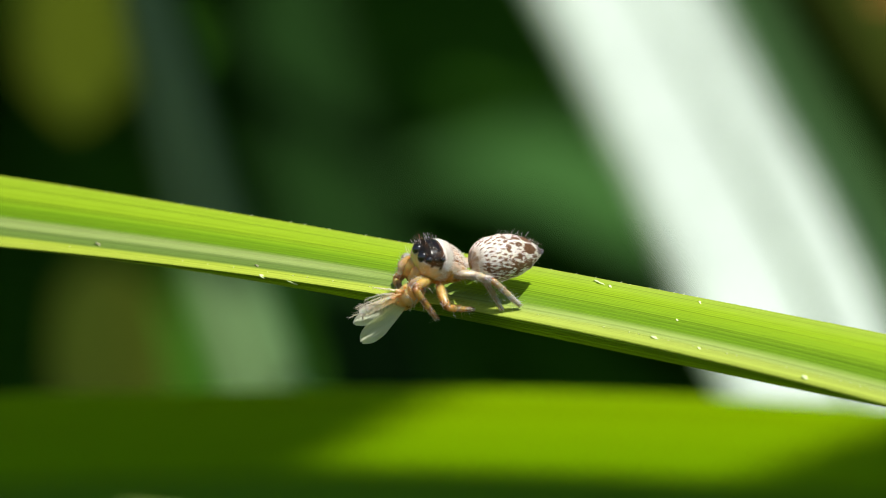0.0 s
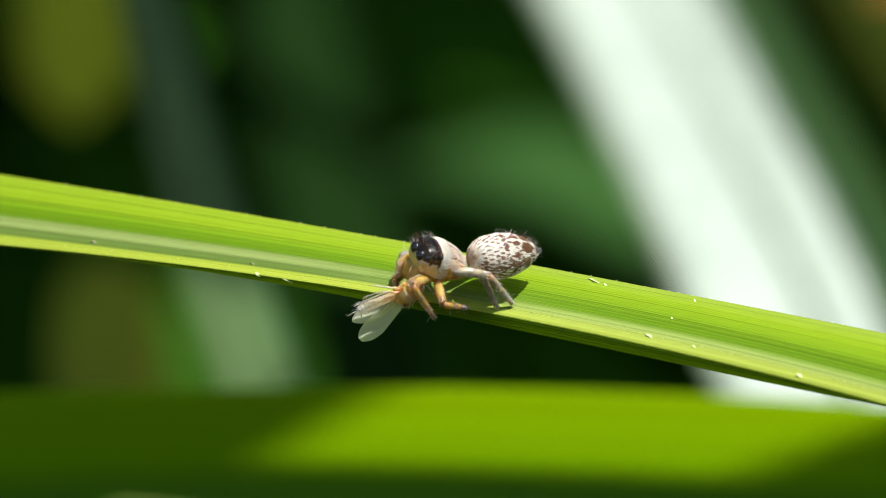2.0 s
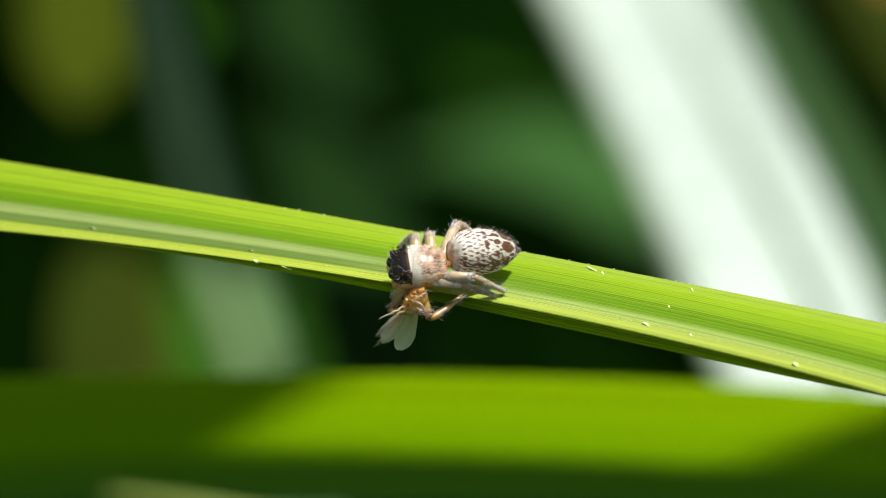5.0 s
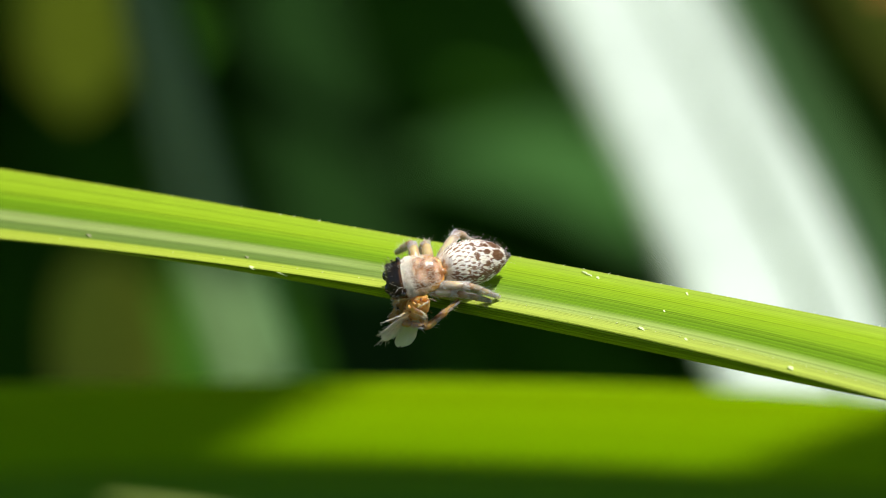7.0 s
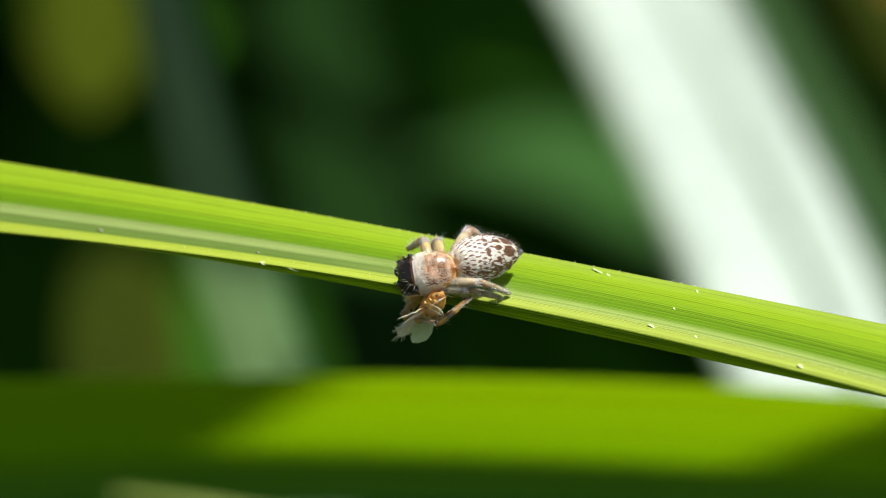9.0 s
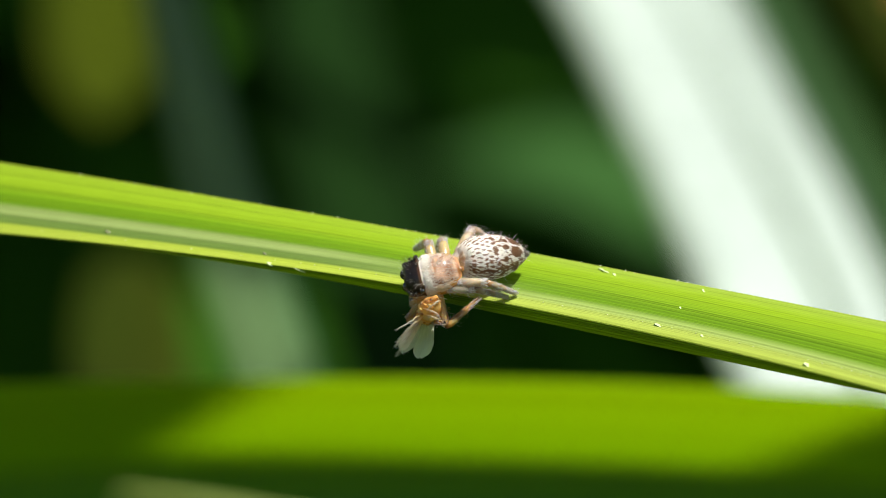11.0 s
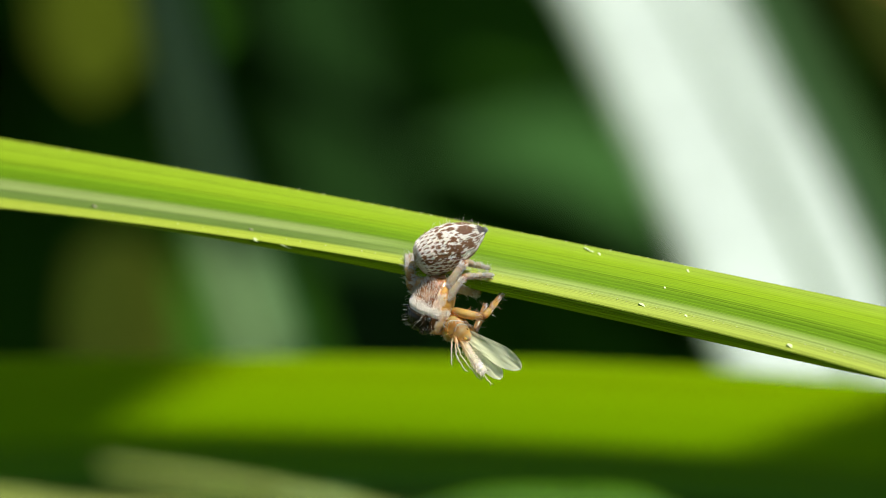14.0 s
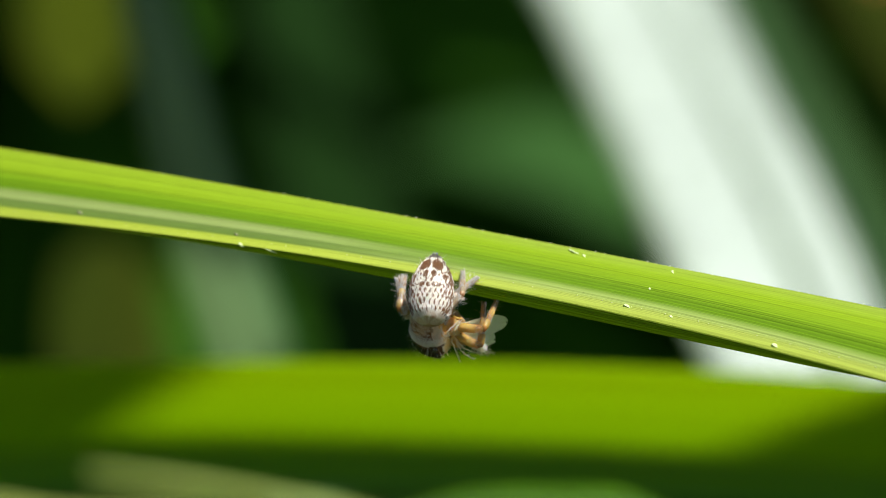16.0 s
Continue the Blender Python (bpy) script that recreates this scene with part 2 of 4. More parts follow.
M_GRASS = leaf_material("grass_green", [(0.0, (0.10, 0.17, 0.02)), (0.5, (0.13, 0.22, 0.03)), (1.0, (0.10, 0.17, 0.02))], see_through=0.35, through=(0.35, 0.45, 0.05), gloss=0.1, veins=30, rough=0.7)
# darker copy of the leaf green, with shade put into the colour
M_SHADED = leaf_material("leaf_shaded_green", [(0.0, (0.005, 0.021, 0.002)), (0.5, (0.008, 0.033, 0.003)), (1.0, (0.005, 0.021, 0.002))], see_through=0.25, gloss=0.06, veins=40, rough=0.8)
M_SOIL = soil_material()
M_CUTICLE = painted_material("spider_cuticle", rough=0.24, flesh=0.7, spec=0.38, let=0.15)
M_LEG = painted_material("spider_leg_skin", rough=0.26, flesh=0.7, spec=0.8, let=0.45, amount=0.4, relief=0.8)
M_HAIR = painted_material("spider_hair_fur", rough=0.3, spec=0.8, let=0.42, amount=0.08)
M_PREY = painted_material("insect_skin", rough=0.3, flesh=0.5, let=0.7, amount=0.4)
M_WING = wing_material()
M_EYE = glossy_black()
M_SPECK = painted_material("dry_fleck", rough=0.7, amount=0.3)


# ---- mesh tools ----
class Shape:
    """Collects vertices, faces, colours and texture coordinates of one mesh."""

    def __init__(self):
        self.v, self.f, self.c, self.uv = [], [], [], []

    def add(self, verts, faces, colour=(1, 1, 1), uvs=None):
        o = len(self.v)
        self.v += [tuple(p) for p in verts]
        self.f += [tuple(i + o for i in q) for q in faces]
        self.c += list(colour) if isinstance(colour, list) else [colour] * len(verts)
        self.uv += uvs if uvs else [(0.0, 0.0)] * len(verts)

    def mesh(self, name, material, unit=MM, smooth=True):
        me = bpy.data.meshes.new(name)
        me.from_pydata([(x * unit, y * unit, z * unit) for x, y, z in self.v], [], self.f)
        me.materials.append(material)
        col = me.color_attributes.new("Col", "FLOAT_COLOR", "POINT")
        col.data.foreach_set("color", [a for c in self.c for a in (*c, 1.0)])
        lay = me.uv_layers.new(name="UVMap")
        flat = []
        for loop in me.loops:
            flat += self.uv[loop.vertex_index]
        lay.data.foreach_set("uv", flat)
        if smooth:
            me.polygons.foreach_set("use_smooth", [True] * len(me.polygons))
        return me


def part(name, shape, material, parent, label="", m=None, unit=MM):
    ob = new(name, shape.mesh(name, material, unit))
    ob.parent = parent
    if m is not None:
        ob.matrix_basis = m
    if label:
        tagged(ob, label)
    return ob


def thing(name, label, category, m=None, group="", kind=""):
    ob = new(name)
    ob.empty_display_size = 0.001
    if m is not None:
        ob.matrix_basis = m
    return tagged(ob, label, category, group, kind)


def tube(shape, pts, radii, colours, n=10, flat=1.0):
    """A rounded tapering tube through pts with closed ends."""
    pts = [Vector(p) for p in pts]
    verts, cols, faces = [], [], []
    side = None
    for i, p in enumerate(pts):
        t = (pts[min(i + 1, len(pts) - 1)] - pts[max(i - 1, 0)]).normalized()
        if side is None:
            side = t.orthogonal().normalized()
        side = (side - t * side.dot(t)).normalized()
        up = t.cross(side)
        for k in range(n):
            a = 2 * math.pi * k / n
            verts.append(p + radii[i] * (side * math.cos(a) + up * math.sin(a) * flat))
            cols.append(colours[i])
    for i in range(len(pts) - 1):
        for k in range(n):
            a, b = i * n + k, i * n + (k + 1) % n
            faces.append((a, b, b + n, a + n))
    faces.append(tuple(range(n - 1, -1, -1)))
    faces.append(tuple(range((len(pts) - 1) * n, len(pts) * n)))
    shape.add(verts, faces, cols)


def ball(shape, centre, radii, colour, nu=14, nv=9):
    verts, faces = [], []
    c = Vector(centre)
    for j in range(nv + 1):
        th = math.pi * j / nv
        for i in range(nu):
            ph = 2 * math.pi * i / nu
            verts.append(c + Vector((radii[0] * math.sin(th) * math.cos(ph), radii[1] * math.sin(th) * math.sin(ph), radii[2] * math.cos(th))))
    for j in range(nv):
        for i in range(nu):
            a, b = j * nu + i, j * nu + (i + 1) % nu
            faces.append((a, a + nu, b + nu, b))
    shape.add(verts, faces, colour)


def hair(shape, base, way, length, radius, colour, bend=None):
    """A fine three-sided bristle, bent a little."""
    base, way = Vector(base), Vector(way).normalized()
    s = way.orthogonal().normalized()
    u = way.cross(s)
    mid = base + way * length * 0.55
    tip = base + way * length + (bend * length if bend is not None else Vector())
    ring = [s * math.cos(a) + u * math.sin(a) for a in (0, 2.094, 4.189)]
    v = [base + r * radius for r in ring] + [mid + r * radius * 0.7 for r in ring] + [tip]
    shape.add(v, [(0, 1, 4, 3), (1, 2, 5, 4), (2, 0, 3, 5), (3, 4, 6), (4, 5, 6), (5, 3, 6)], colour)


def spline(knots, k):
    """Smooth curve through knots at k (0 to len-1)."""
    i = max(0, min(len(knots) - 2, int(k)))
    f = k - i
    p = [Vector(knots[max(0, min(len(knots) - 1, i + d))]) for d in (-1, 0, 1, 2)]
    return 0.5 * (2 * p[1] + (p[2] - p[0]) * f + (2 * p[0] - 5 * p[1] + 4 * p[2] - p[3]) * f * f + (3 * p[1] - p[0] - 3 * p[2] + p[3]) * f ** 3)


def long_leaf(name, knots, widths, facing, material, label, category="leaf", fold=0.18, thick=0.25, nu=48, nv=14, wavy=0.0):
    """A strap leaf along knots (mm from CENTRE): widths at the knots, its upper side turned to facing, folded along the middle."""
    origin = Vector(knots[0])
    s = Shape()
    verts, uvs, faces = [], [], []
    run, last = 0.0, None
    for i in range(nu + 1):
        k = i / nu * (len(knots) - 1)
        p, q = spline(knots, k), spline(knots, min(k + 0.05, len(knots) - 1)) - spline(knots, max(0, k - 0.05))
        run += (p - last).length if last is not None else 0.0
        last = p.copy()
        t = q.normalized()
        nrm = Vector(facing)
        nrm = (nrm - t * nrm.dot(t)).normalized()
        side = t.cross(nrm)
        a = int(min(k, len(widths) - 2))
        w = widths[a] + (widths[a + 1] - widths[a]) * (k - a)
        for sgn in (0.5, -0.5):
            for j in range(nv + 1):
                x = j / nv * 2 - 1
                lift = fold * w * 0.5 * abs(x) ** 1.3 + sgn * thick * (1.0 - 0.75 * abs(x))
                lift += wavy * w * math.sin(run * 0.09 + 2 * x) * abs(x)
                verts.append(p - origin + side * x * w * 0.5 + nrm * lift)
                uvs.append((run * MM, j / nv))
    row = 2 * (nv + 1)
    for i in range(nu):
        for j in range(nv):
            a = i * row + j
            faces.append((a, a + 1, a + row + 1, a + row))
            b = a + nv + 1
            faces.append((b, b + row, b + row + 1, b + 1))
        for j in (0, nv):
            a, b = i * row + j, i * row + j + nv + 1
            faces.append((a, a + row, b + row, b) if j == 0 else (a, b, b + row, a + row))
    s.add(verts, faces, (1, 1, 1), uvs)
    root = thing(name, label, category, Matrix.Translation(CENTRE + origin * MM))
    part("leaf_surface", s, material, root)
    rib = Shape()
    pts, rad = [], []
    for i in range(nu + 1):
        k = i / nu * (len(knots) - 1)
        a = int(min(k, len(widths) - 2))
        w = widths[a] + (widths[a + 1] - widths[a]) * (k - a)
        pts.append(spline(knots, k) - origin)
        rad.append(max(0.05, min(0.05 * w, 0.45)))
    tube(rib, pts, rad, [(0.3, 0.4, 0.12)] * len(pts), 6)
    part("midrib", rib, material, root)
    return root


def seen(u, v, d):
    """A point d mm from the lens, u and v in 0.02 mm steps across and down at the blade's distance."""
    return ((u - 784) * 0.02 * d / 160.0, d - 160.0, (441 - v) * 0.02 * d / 160.0)


# ---- ground ----
def ground():
    s = Shape()
    n, r = 40, 60000.0
    verts, faces = [], []
    steps = [math.copysign(abs(i / n * 2 - 1) ** 4, i / n * 2 - 1) for i in range(n + 1)]
    for a in steps:
        for b in steps:
            verts.append((a * r, b * r, 6.0 * noise.noise(Vector((a * 300, b * 300, 0.0)))))
    for i in range(n):
        for j in range(n):
            a = i * (n + 1) + j
            faces.append((a, a + n + 1, a + n + 2, a + 1))
    s.add(verts, faces)
    return tagged(new("ground", s.mesh("ground", M_SOIL)), "unseen garden soil, greened to bounce light upwards", "soil", kind="structure")


ground()


# ---- the blade on which the spider sits ----
KX = [0, 200, 400, 560, 730, 1000, 1200, 1400, 1568]
KNOT = (np.array(KX) - 784) * 0.02
EDGES = {
    "top": [311, 341, 376, 403, 431, 480, 520, 560, 590],
    "lip": [424, 443, 470, 496, 521, 560, 605, 655, 695],
    "rim": [437, 456, 485, 504, 533, 578, 628, 678, 715],
    "keel": [438, 457, 488, 517, 549, 600, 645, 685, 721],
}
FITS = {k: np.polyfit(KNOT, (441 - np.array(v)) * 0.02, 3) for k, v in EDGES.items()}


def blade_section(x):
    """Centre line and profile (depth, height from the centre line) of the blade x mm along."""
    xc = max(-17.0, min(17.0, x))
    top, lip, rim, keel = (float(np.polyval(FITS[k], xc)) for k in ("top", "lip", "rim", "keel"))
    mid = (top + keel) / 2
    z, shrink = mid, 1.0
    if x > 17:
        d = x - 17
        z = mid - 0.21 * d - 0.00795 * d * d
        shrink = 1.0 + 0.004 * min(d, 60)
    if x < -17:
        d = -17 - x
        z = mid + 0.15 * d - 0.0013 * d * d
        shrink = max(0.02, 1.0 - (d / 120.0) ** 2)
    top, lip, rim, keel = (a - mid for a in (top, lip, rim, keel))
    h = top - lip
    pts = [(2.10, top), (1.55, top - 0.16 * h), (0.95, top - 0.36 * h), (0.50, top - 0.56 * h), (0.28, top - 0.70 * h), (0.02, top - 0.82 * h),
           (-0.42, lip + 0.05 * h), (-0.60, lip - 0.1 * (lip - rim)), (-0.82, rim + 0.25 * (lip - rim)), (-0.84, rim),
           (-0.70, rim - 0.4 * (rim - keel) - 0.02), (-0.42, keel + 0.01), (-0.2, keel - 0.01)]
    return z, pts, shrink


def leaned(x, y, z):
    """The blade runs away from the lens towards its tip and comes nearer towards its foot."""
    d = max(-18.5, min(15.5, x - 1.5))
    off = -0.18 * d - 0.008 * d * abs(d)
    beyond = (x - 1.5) - d
    k = (160 + off) / 160
    return (d + 1.5) * k + beyond, y + off - 0.35 * beyond, z * k


def leaf_blade():
    root = thing("grass_blade", "bright yellow-green folded grass blade with pale groove and fine veins", "leaf", Matrix.Translation(CENTRE))
    s = Shape()
    xs = [-135 + 118 * i / 60 for i in range(60)] + [-17 + 34 * i / 240 for i in range(240)] + [17 + 183 * i / 80 for i in range(81)]
    nv, verts, uvs, faces = 180, [], [], []
    rng = random.Random(4)
    veins = [rng.uniform(-1, 1) for _ in range(nv + 1)]
    for x in xs:
        z, pts, k = blade_section(x)
        z2 = blade_section(x + 0.5)[0]
        a = math.atan2(z2 - z, 0.5)
        knots = [(y, h, 0) for y, h in pts]
        for j in range(nv + 1):
            q = spline(knots, j / nv * (len(knots) - 1))
            ridge = 0.008 * veins[j] * (1 if 0 < j < nv else 0)
            if j / nv > 0.745:
                ridge = 0.03 * math.sin(2 * math.pi * RIBS * j / nv) * (1 if j < nv else 0)
            y, h = (q.x - ridge) * k, (q.y + ridge * 0.4) * k * math.cos(math.radians(10)) if abs(x) > 17 else q.y
            if abs(x) > 17:
                verts.append(leaned(x - h * math.sin(a) * 0.9, y, z + h * math.cos(a)))
            else:
                verts.append(leaned(x, q.x - ridge, z + q.y + ridge * 0.4))
            uvs.append((x * MM, j / nv))
        # hidden back of the blade
        for j, (y, h) in enumerate(((0.25, pts[-1][1] + 0.1), (1.1, pts[2][1] - 0.25), (2.12, pts[0][1] - 0.04))):
            if abs(x) > 17:
                h *= k
                verts.append(leaned(x - h * math.sin(a) * 0.9, y * k, z + h * math.cos(a)))
            else:
                verts.append(leaned(x, y, z + h))
            uvs.append((x * MM, 0.9 - 0.3 * j))
    row = nv + 4
    for i in range(len(xs) - 1):
        for j in range(row):
            a, b = i * row + j, i * row + (j + 1) % row
            faces.append((a, b, b + row, a + row))
    s.add(verts, faces, (1, 1, 1), uvs)
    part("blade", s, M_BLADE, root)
    teeth = Shape()
    x = -16.0
    while x < 17:
        z, pts, _ = blade_section(x)
        l = rng.uniform(0.05, 0.12)
        hair(teeth, leaned(x, pts[0][0], z + pts[0][1] - 0.02), (rng.uniform(0.5, 1.1), rng.uniform(-0.3, 0.3), 0.55), l, 0.022, (0.75, 0.8, 0.5))
        if rng.random() < 0.7:
            hair(teeth, leaned(x + 0.2, pts[7][0], z + pts[7][1] - 0.02), (rng.uniform(0.6, 1.0), -0.3, 0.5), l * 0.6, 0.016, (0.75, 0.8, 0.45))
        x += rng.choice((0.35, 0.5, 0.7, 0.9, 1.3))
    tagged(part("edge_teeth", teeth, M_HAIR, root, "tiny pale saw teeth along the margins"), kind="stuff")
    for u, v, w, h in ((1064, 500, 0.40, 0.07), (1084, 508, 0.20, 0.11), (1072, 504, 0.62, 0.05), (467, 489, 0.36, 0.14), (1245, 537, 0.16, 0.12), (1200, 567, 0.11, 0.09), (1425, 668, 0.45, 0.16),
                       (520, 501, 0.5, 0.07), (178, 433, 0.4, 0.1), (458, 471, 0.3, 0.08), (1236, 616, 0.16, 0.1), (1160, 598, 0.5, 0.1)):
        xx, zz = (u - 784) * 0.02, (441 - v) * 0.02
        z, pts, _ = blade_section(xx)
        ys = [p[0] for p in pts[:9]]
        hs = [z + p[1] for p in pts[:9]]
        y = float(np.interp(-zz, [-q for q in hs], ys))
        lean = (float(np.interp(-zz - 0.05, [-q for q in hs], ys)) - float(np.interp(-zz + 0.05, [-q for q in hs], ys))) / 0.1
        f = Shape()
        dark = (u, v) in ((178, 433), (458, 471))
        n = 9
        ring = [(w / 2 * math.cos(6.283 * i / n) * rng.uniform(0.7, 1.1), 0.0, h / 2 * math.sin(6.283 * i / n) * rng.uniform(0.7, 1.1)) for i in range(n)]
        tilt = -0.38
        vs = [(px * k, lean * pz * k + dy, pz * k + tilt * px * k) for k, dy in ((1.0, -0.004), (0.7, -0.012), (1.0, 0.05)) for px, _, pz in ring]
        fs = [tuple(range(n, 2 * n))] + [(i, (i + 1) % n, n + (i + 1) % n, n + i) for i in range(n)] + [(i, 2 * n + i, 2 * n + (i + 1) % n, (i + 1) % n) for i in range(n)]
        f.add(vs, fs, (0.16, 0.17, 0.07) if dark else (0.46, 0.56, 0.24))
        part("fleck", f, M_SPECK, root, "brownish scar" if dark else "dry white fleck", Matrix.Translation(Vector(leaned(xx, y, zz)) * MM))
    return root


leaf_blade()


# ---- blurred leaves behind ----
AWAY = 1.22  # the broad leaf under the blade lies so much farther off than the blade's own depth


def farther(p):
    return (p[0] * AWAY, (p[1] + 160) * AWAY - 160, p[2] * AWAY - 0.2)


def lower_leaf():
    """Nearly level leaf under the blade: its near margin is the upper edge, lit from above and seen from below."""
    knots = [farther(p) for p in ((120, 38, -300), (105, 34, -100), (66, 30, -27), (40, 29.4, -13.6), (26, 29.2, -10.9), (16, 29.1, -9.95), (8, 29, -9.45), (0, 29, -9.25),
                                  (-9, 29, -9.3), (-20, 29, -9.7), (-40, 30, -12), (-70, 32, -22), (-105, 38, -50))]
    return long_leaf("wide_leaf", knots, [AWAY * w for w in (8, 30, 40, 40, 40, 40, 40, 40, 40, 40, 38, 30, 1)], (0.0, -0.19, -1.0), M_LOWER,
                     "broad yellow-green strap leaf below the blade, partly in shade", fold=-0.02, nu=110, nv=24)


lower_leaf()
# unseen leaves added overhead, above the view, to shade the broad leaf and the leaves behind it
def above(x, y, z, height):
    """The point at that height (mm over CENTRE) from which shade falls on x, y, z."""
    k = (height - z) / SUN.z
    return (x + SUN.x * k, y + SUN.y * k, height)


def shading_leaf(foot, marks, widths, height, scaled=True):
    crown = [above(*(farther(p) if scaled else p), height) for p in marks]
    widths = [w * (AWAY if scaled else 1.0) for w in widths]
    first = Vector(crown[0])
    return long_leaf("shade_casting_leaf", [foot, tuple(first.lerp(Vector(foot), 0.45) + Vector((0, 0, height * 0.4)))] + crown, widths, (0, 0.1, 1), M_MID,
                     "unseen green leaf added overhead to cast shade", fold=0.05, nu=44)


shading_leaf((-190, 170, -300), [(-90, 36, -11), (-30, 36, -11), (0, 38.5, -11), (30, 39, -11), (60, 39, -11)], [10, 26, 28, 26, 24, 24, 6], 420)
shade_leaf = shading_leaf((-200, 60, -300), [(-100, 26, -9), (-60, 25, -9), (-29, 24, -9), (-16, 21.5, -9), (-9, 16.5, -9), (-3, 11.5, -8.5), (4, 6, -8)], [8, 26, 36, 38, 38, 33, 24, 14, 1], 420)
shading_leaf((330, 90, -300), [(20, 62, -11), (23, 40, -10), (27.5, 22, -9.5), (32, 8, -9.0), (35, -6, -9.0)], [8, 26, 26, 27, 27, 26, 4], 420)
shading_leaf((-130, 260, -300), [(-120, 160, 20), (-60, 153, 10), (-25, 141.5, 4), (-13, 139.5, 2), (-6, 138, 0), (3, 137, 0)], [10, 50, 64, 64, 62, 60, 56, 8], 300, False)
long_leaf("strap_leaf", [seen(2100, 2900, 285), seen(1820, 1400, 282), seen(1622, 960, 284), seen(1500, 690, 290), seen(1384, 430, 310), seen(1256, 190, 355), seen(1136, -30, 400), seen(920, -350, 470), seen(700, -450, 540)],
          [7, 11, 15, 16.5, 17.5, 18.5, 20.0, 18, 1], (-0.1, -0.25, 1.0), M_WHITE, "white strap leaf with green margins in full sun", fold=0.06, nu=70)
long_leaf("strap_leaf", [seen(900, 6800, 260), seen(760, 2600, 280), seen(545, 950, 276), seen(458, 690, 274), seen(368, 420, 276), seen(298, 150, 280), seen(245, -60, 290), seen(150, -500, 310), seen(60, -900, 340)],
          [5, 6.6, 6.8, 6.8, 6.0, 4.6, 3.6, 2.6, 0.5], (0.35, -0.6, 0.7), M_PALE, "pale grey-green strap leaf in half shade", fold=0.12, nu=70)
long_leaf("drooping_leaf", [seen(-700, 5400, 520), seen(-900, 300, 540), seen(-500, -700, 540), seen(20, -560, 500), seen(125, -150, 450), seen(140, 60, 425), seen(135, 150, 415), seen(130, 225, 408)],
          [6, 8, 9, 10, 11, 11.5, 10, 0.4], (0.1, -0.5, 0.8), M_OLIVE, "yellow-green drooping leaf tip", fold=0.08, nu=60)
long_leaf("short_leaf", [seen(260, 5900, 340), seen(250, 1500, 340), seen(205, 800, 350), seen(195, 640, 362), seen(190, 520, 374), seen(185, 465, 380)],
          [6, 8, 9.2, 9.4, 8.0, 1.0], (0.1, -0.6, 0.75), M_OLIVE_SHADE, "olive green upright leaf behind the blade", fold=0.1, nu=40)
long_leaf("broad_leaf", [seen(1500, 3600, 860), seen(1500, 900, 800), seen(1250, 480, 760), seen(1050, 340, 750), seen(880, 290, 750), seen(700, 300, 760)],
          [6, 26, 28, 27, 20, 2], (0.0, -0.6, 0.8), M_MID, "mid-green broad leaf in the shade", fold=0.08, nu=40)
long_leaf("strap_leaf", [seen(2600, 5800, 420), seen(2500, 1900, 420), seen(2000, 700, 410), seen(1720, 250, 410), seen(1520, -50, 420), seen(1350, -400, 430), seen(1200, -900, 440)],
          [6, 8, 9, 9, 9, 8, 0.5], (-0.2, -0.6, 0.75), M_OLIVE_SHADE, "olive green strap leaf", fold=0.12, nu=50)
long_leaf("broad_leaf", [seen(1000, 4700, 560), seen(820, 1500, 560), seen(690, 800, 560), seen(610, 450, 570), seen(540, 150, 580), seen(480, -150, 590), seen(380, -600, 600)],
          [6, 14, 17, 17, 15, 12, 2], (0.25, -0.6, 0.75), M_SHADED, "broad green leaf behind, its shade put into a darker colour", fold=0.08, nu=40)
long_leaf("thin_leaf", [seen(3600, 9000, 260), seen(2500, 1900, 175), seen(1500, 1130, 126), seen(900, 1035, 116), seen(600, 972, 114), seen(380, 936, 113), seen(215, 914, 113)],
          [1.2, 0.8, 0.56, 0.46, 0.42, 0.38, 0.2], (0.0, -0.6, 0.8), M_STRAW, "thin straw-green grass leaf tip", fold=0.2, nu=60)
long_leaf("thin_leaf", [seen(-1500, 9000, 300), seen(-900, 1500, 160), seen(-250, 1000, 116), seen(0, 988, 114), seen(150, 1000, 114), seen(330, 1000, 115), seen(420, 1010, 115)],
          [1.5, 1.2, 0.92, 0.84, 0.67, 0.42, 0.1], (0.0, -0.6, 0.8), M_STRAW, "thin straw-green grass leaf tip", fold=0.2, nu=50)
long_leaf("thin_leaf", [seen(2500, 9000, 260), seen(2250, 4000, 225), seen(1900, 1900, 165), seen(1500, 1180, 126), seen(1250, 1000, 115), seen(1040, 974, 114), seen(880, 980, 114), seen(740, 1010, 115)],
          [1.5, 1.4, 1.2, 1.0, 0.8, 0.7, 0.6, 0.1], (0.0, -0.6, 0.8), M_LOWER, "thin yellow-green grass leaf tip", fold=0.2, nu=50)
long_leaf("dry_leaf", [seen(2600, 7000, 420), seen(2500, 900, 420), seen(2150, -260, 405), seen(1800, -110, 390), seen(1640, -40, 380), seen(1545, 0, 372)],
          [3, 5, 6, 6, 4.5, 0.5], (0.0, -0.5, 0.85), M_DRY, "dry orange-brown leaf tip", fold=0.15, nu=40)


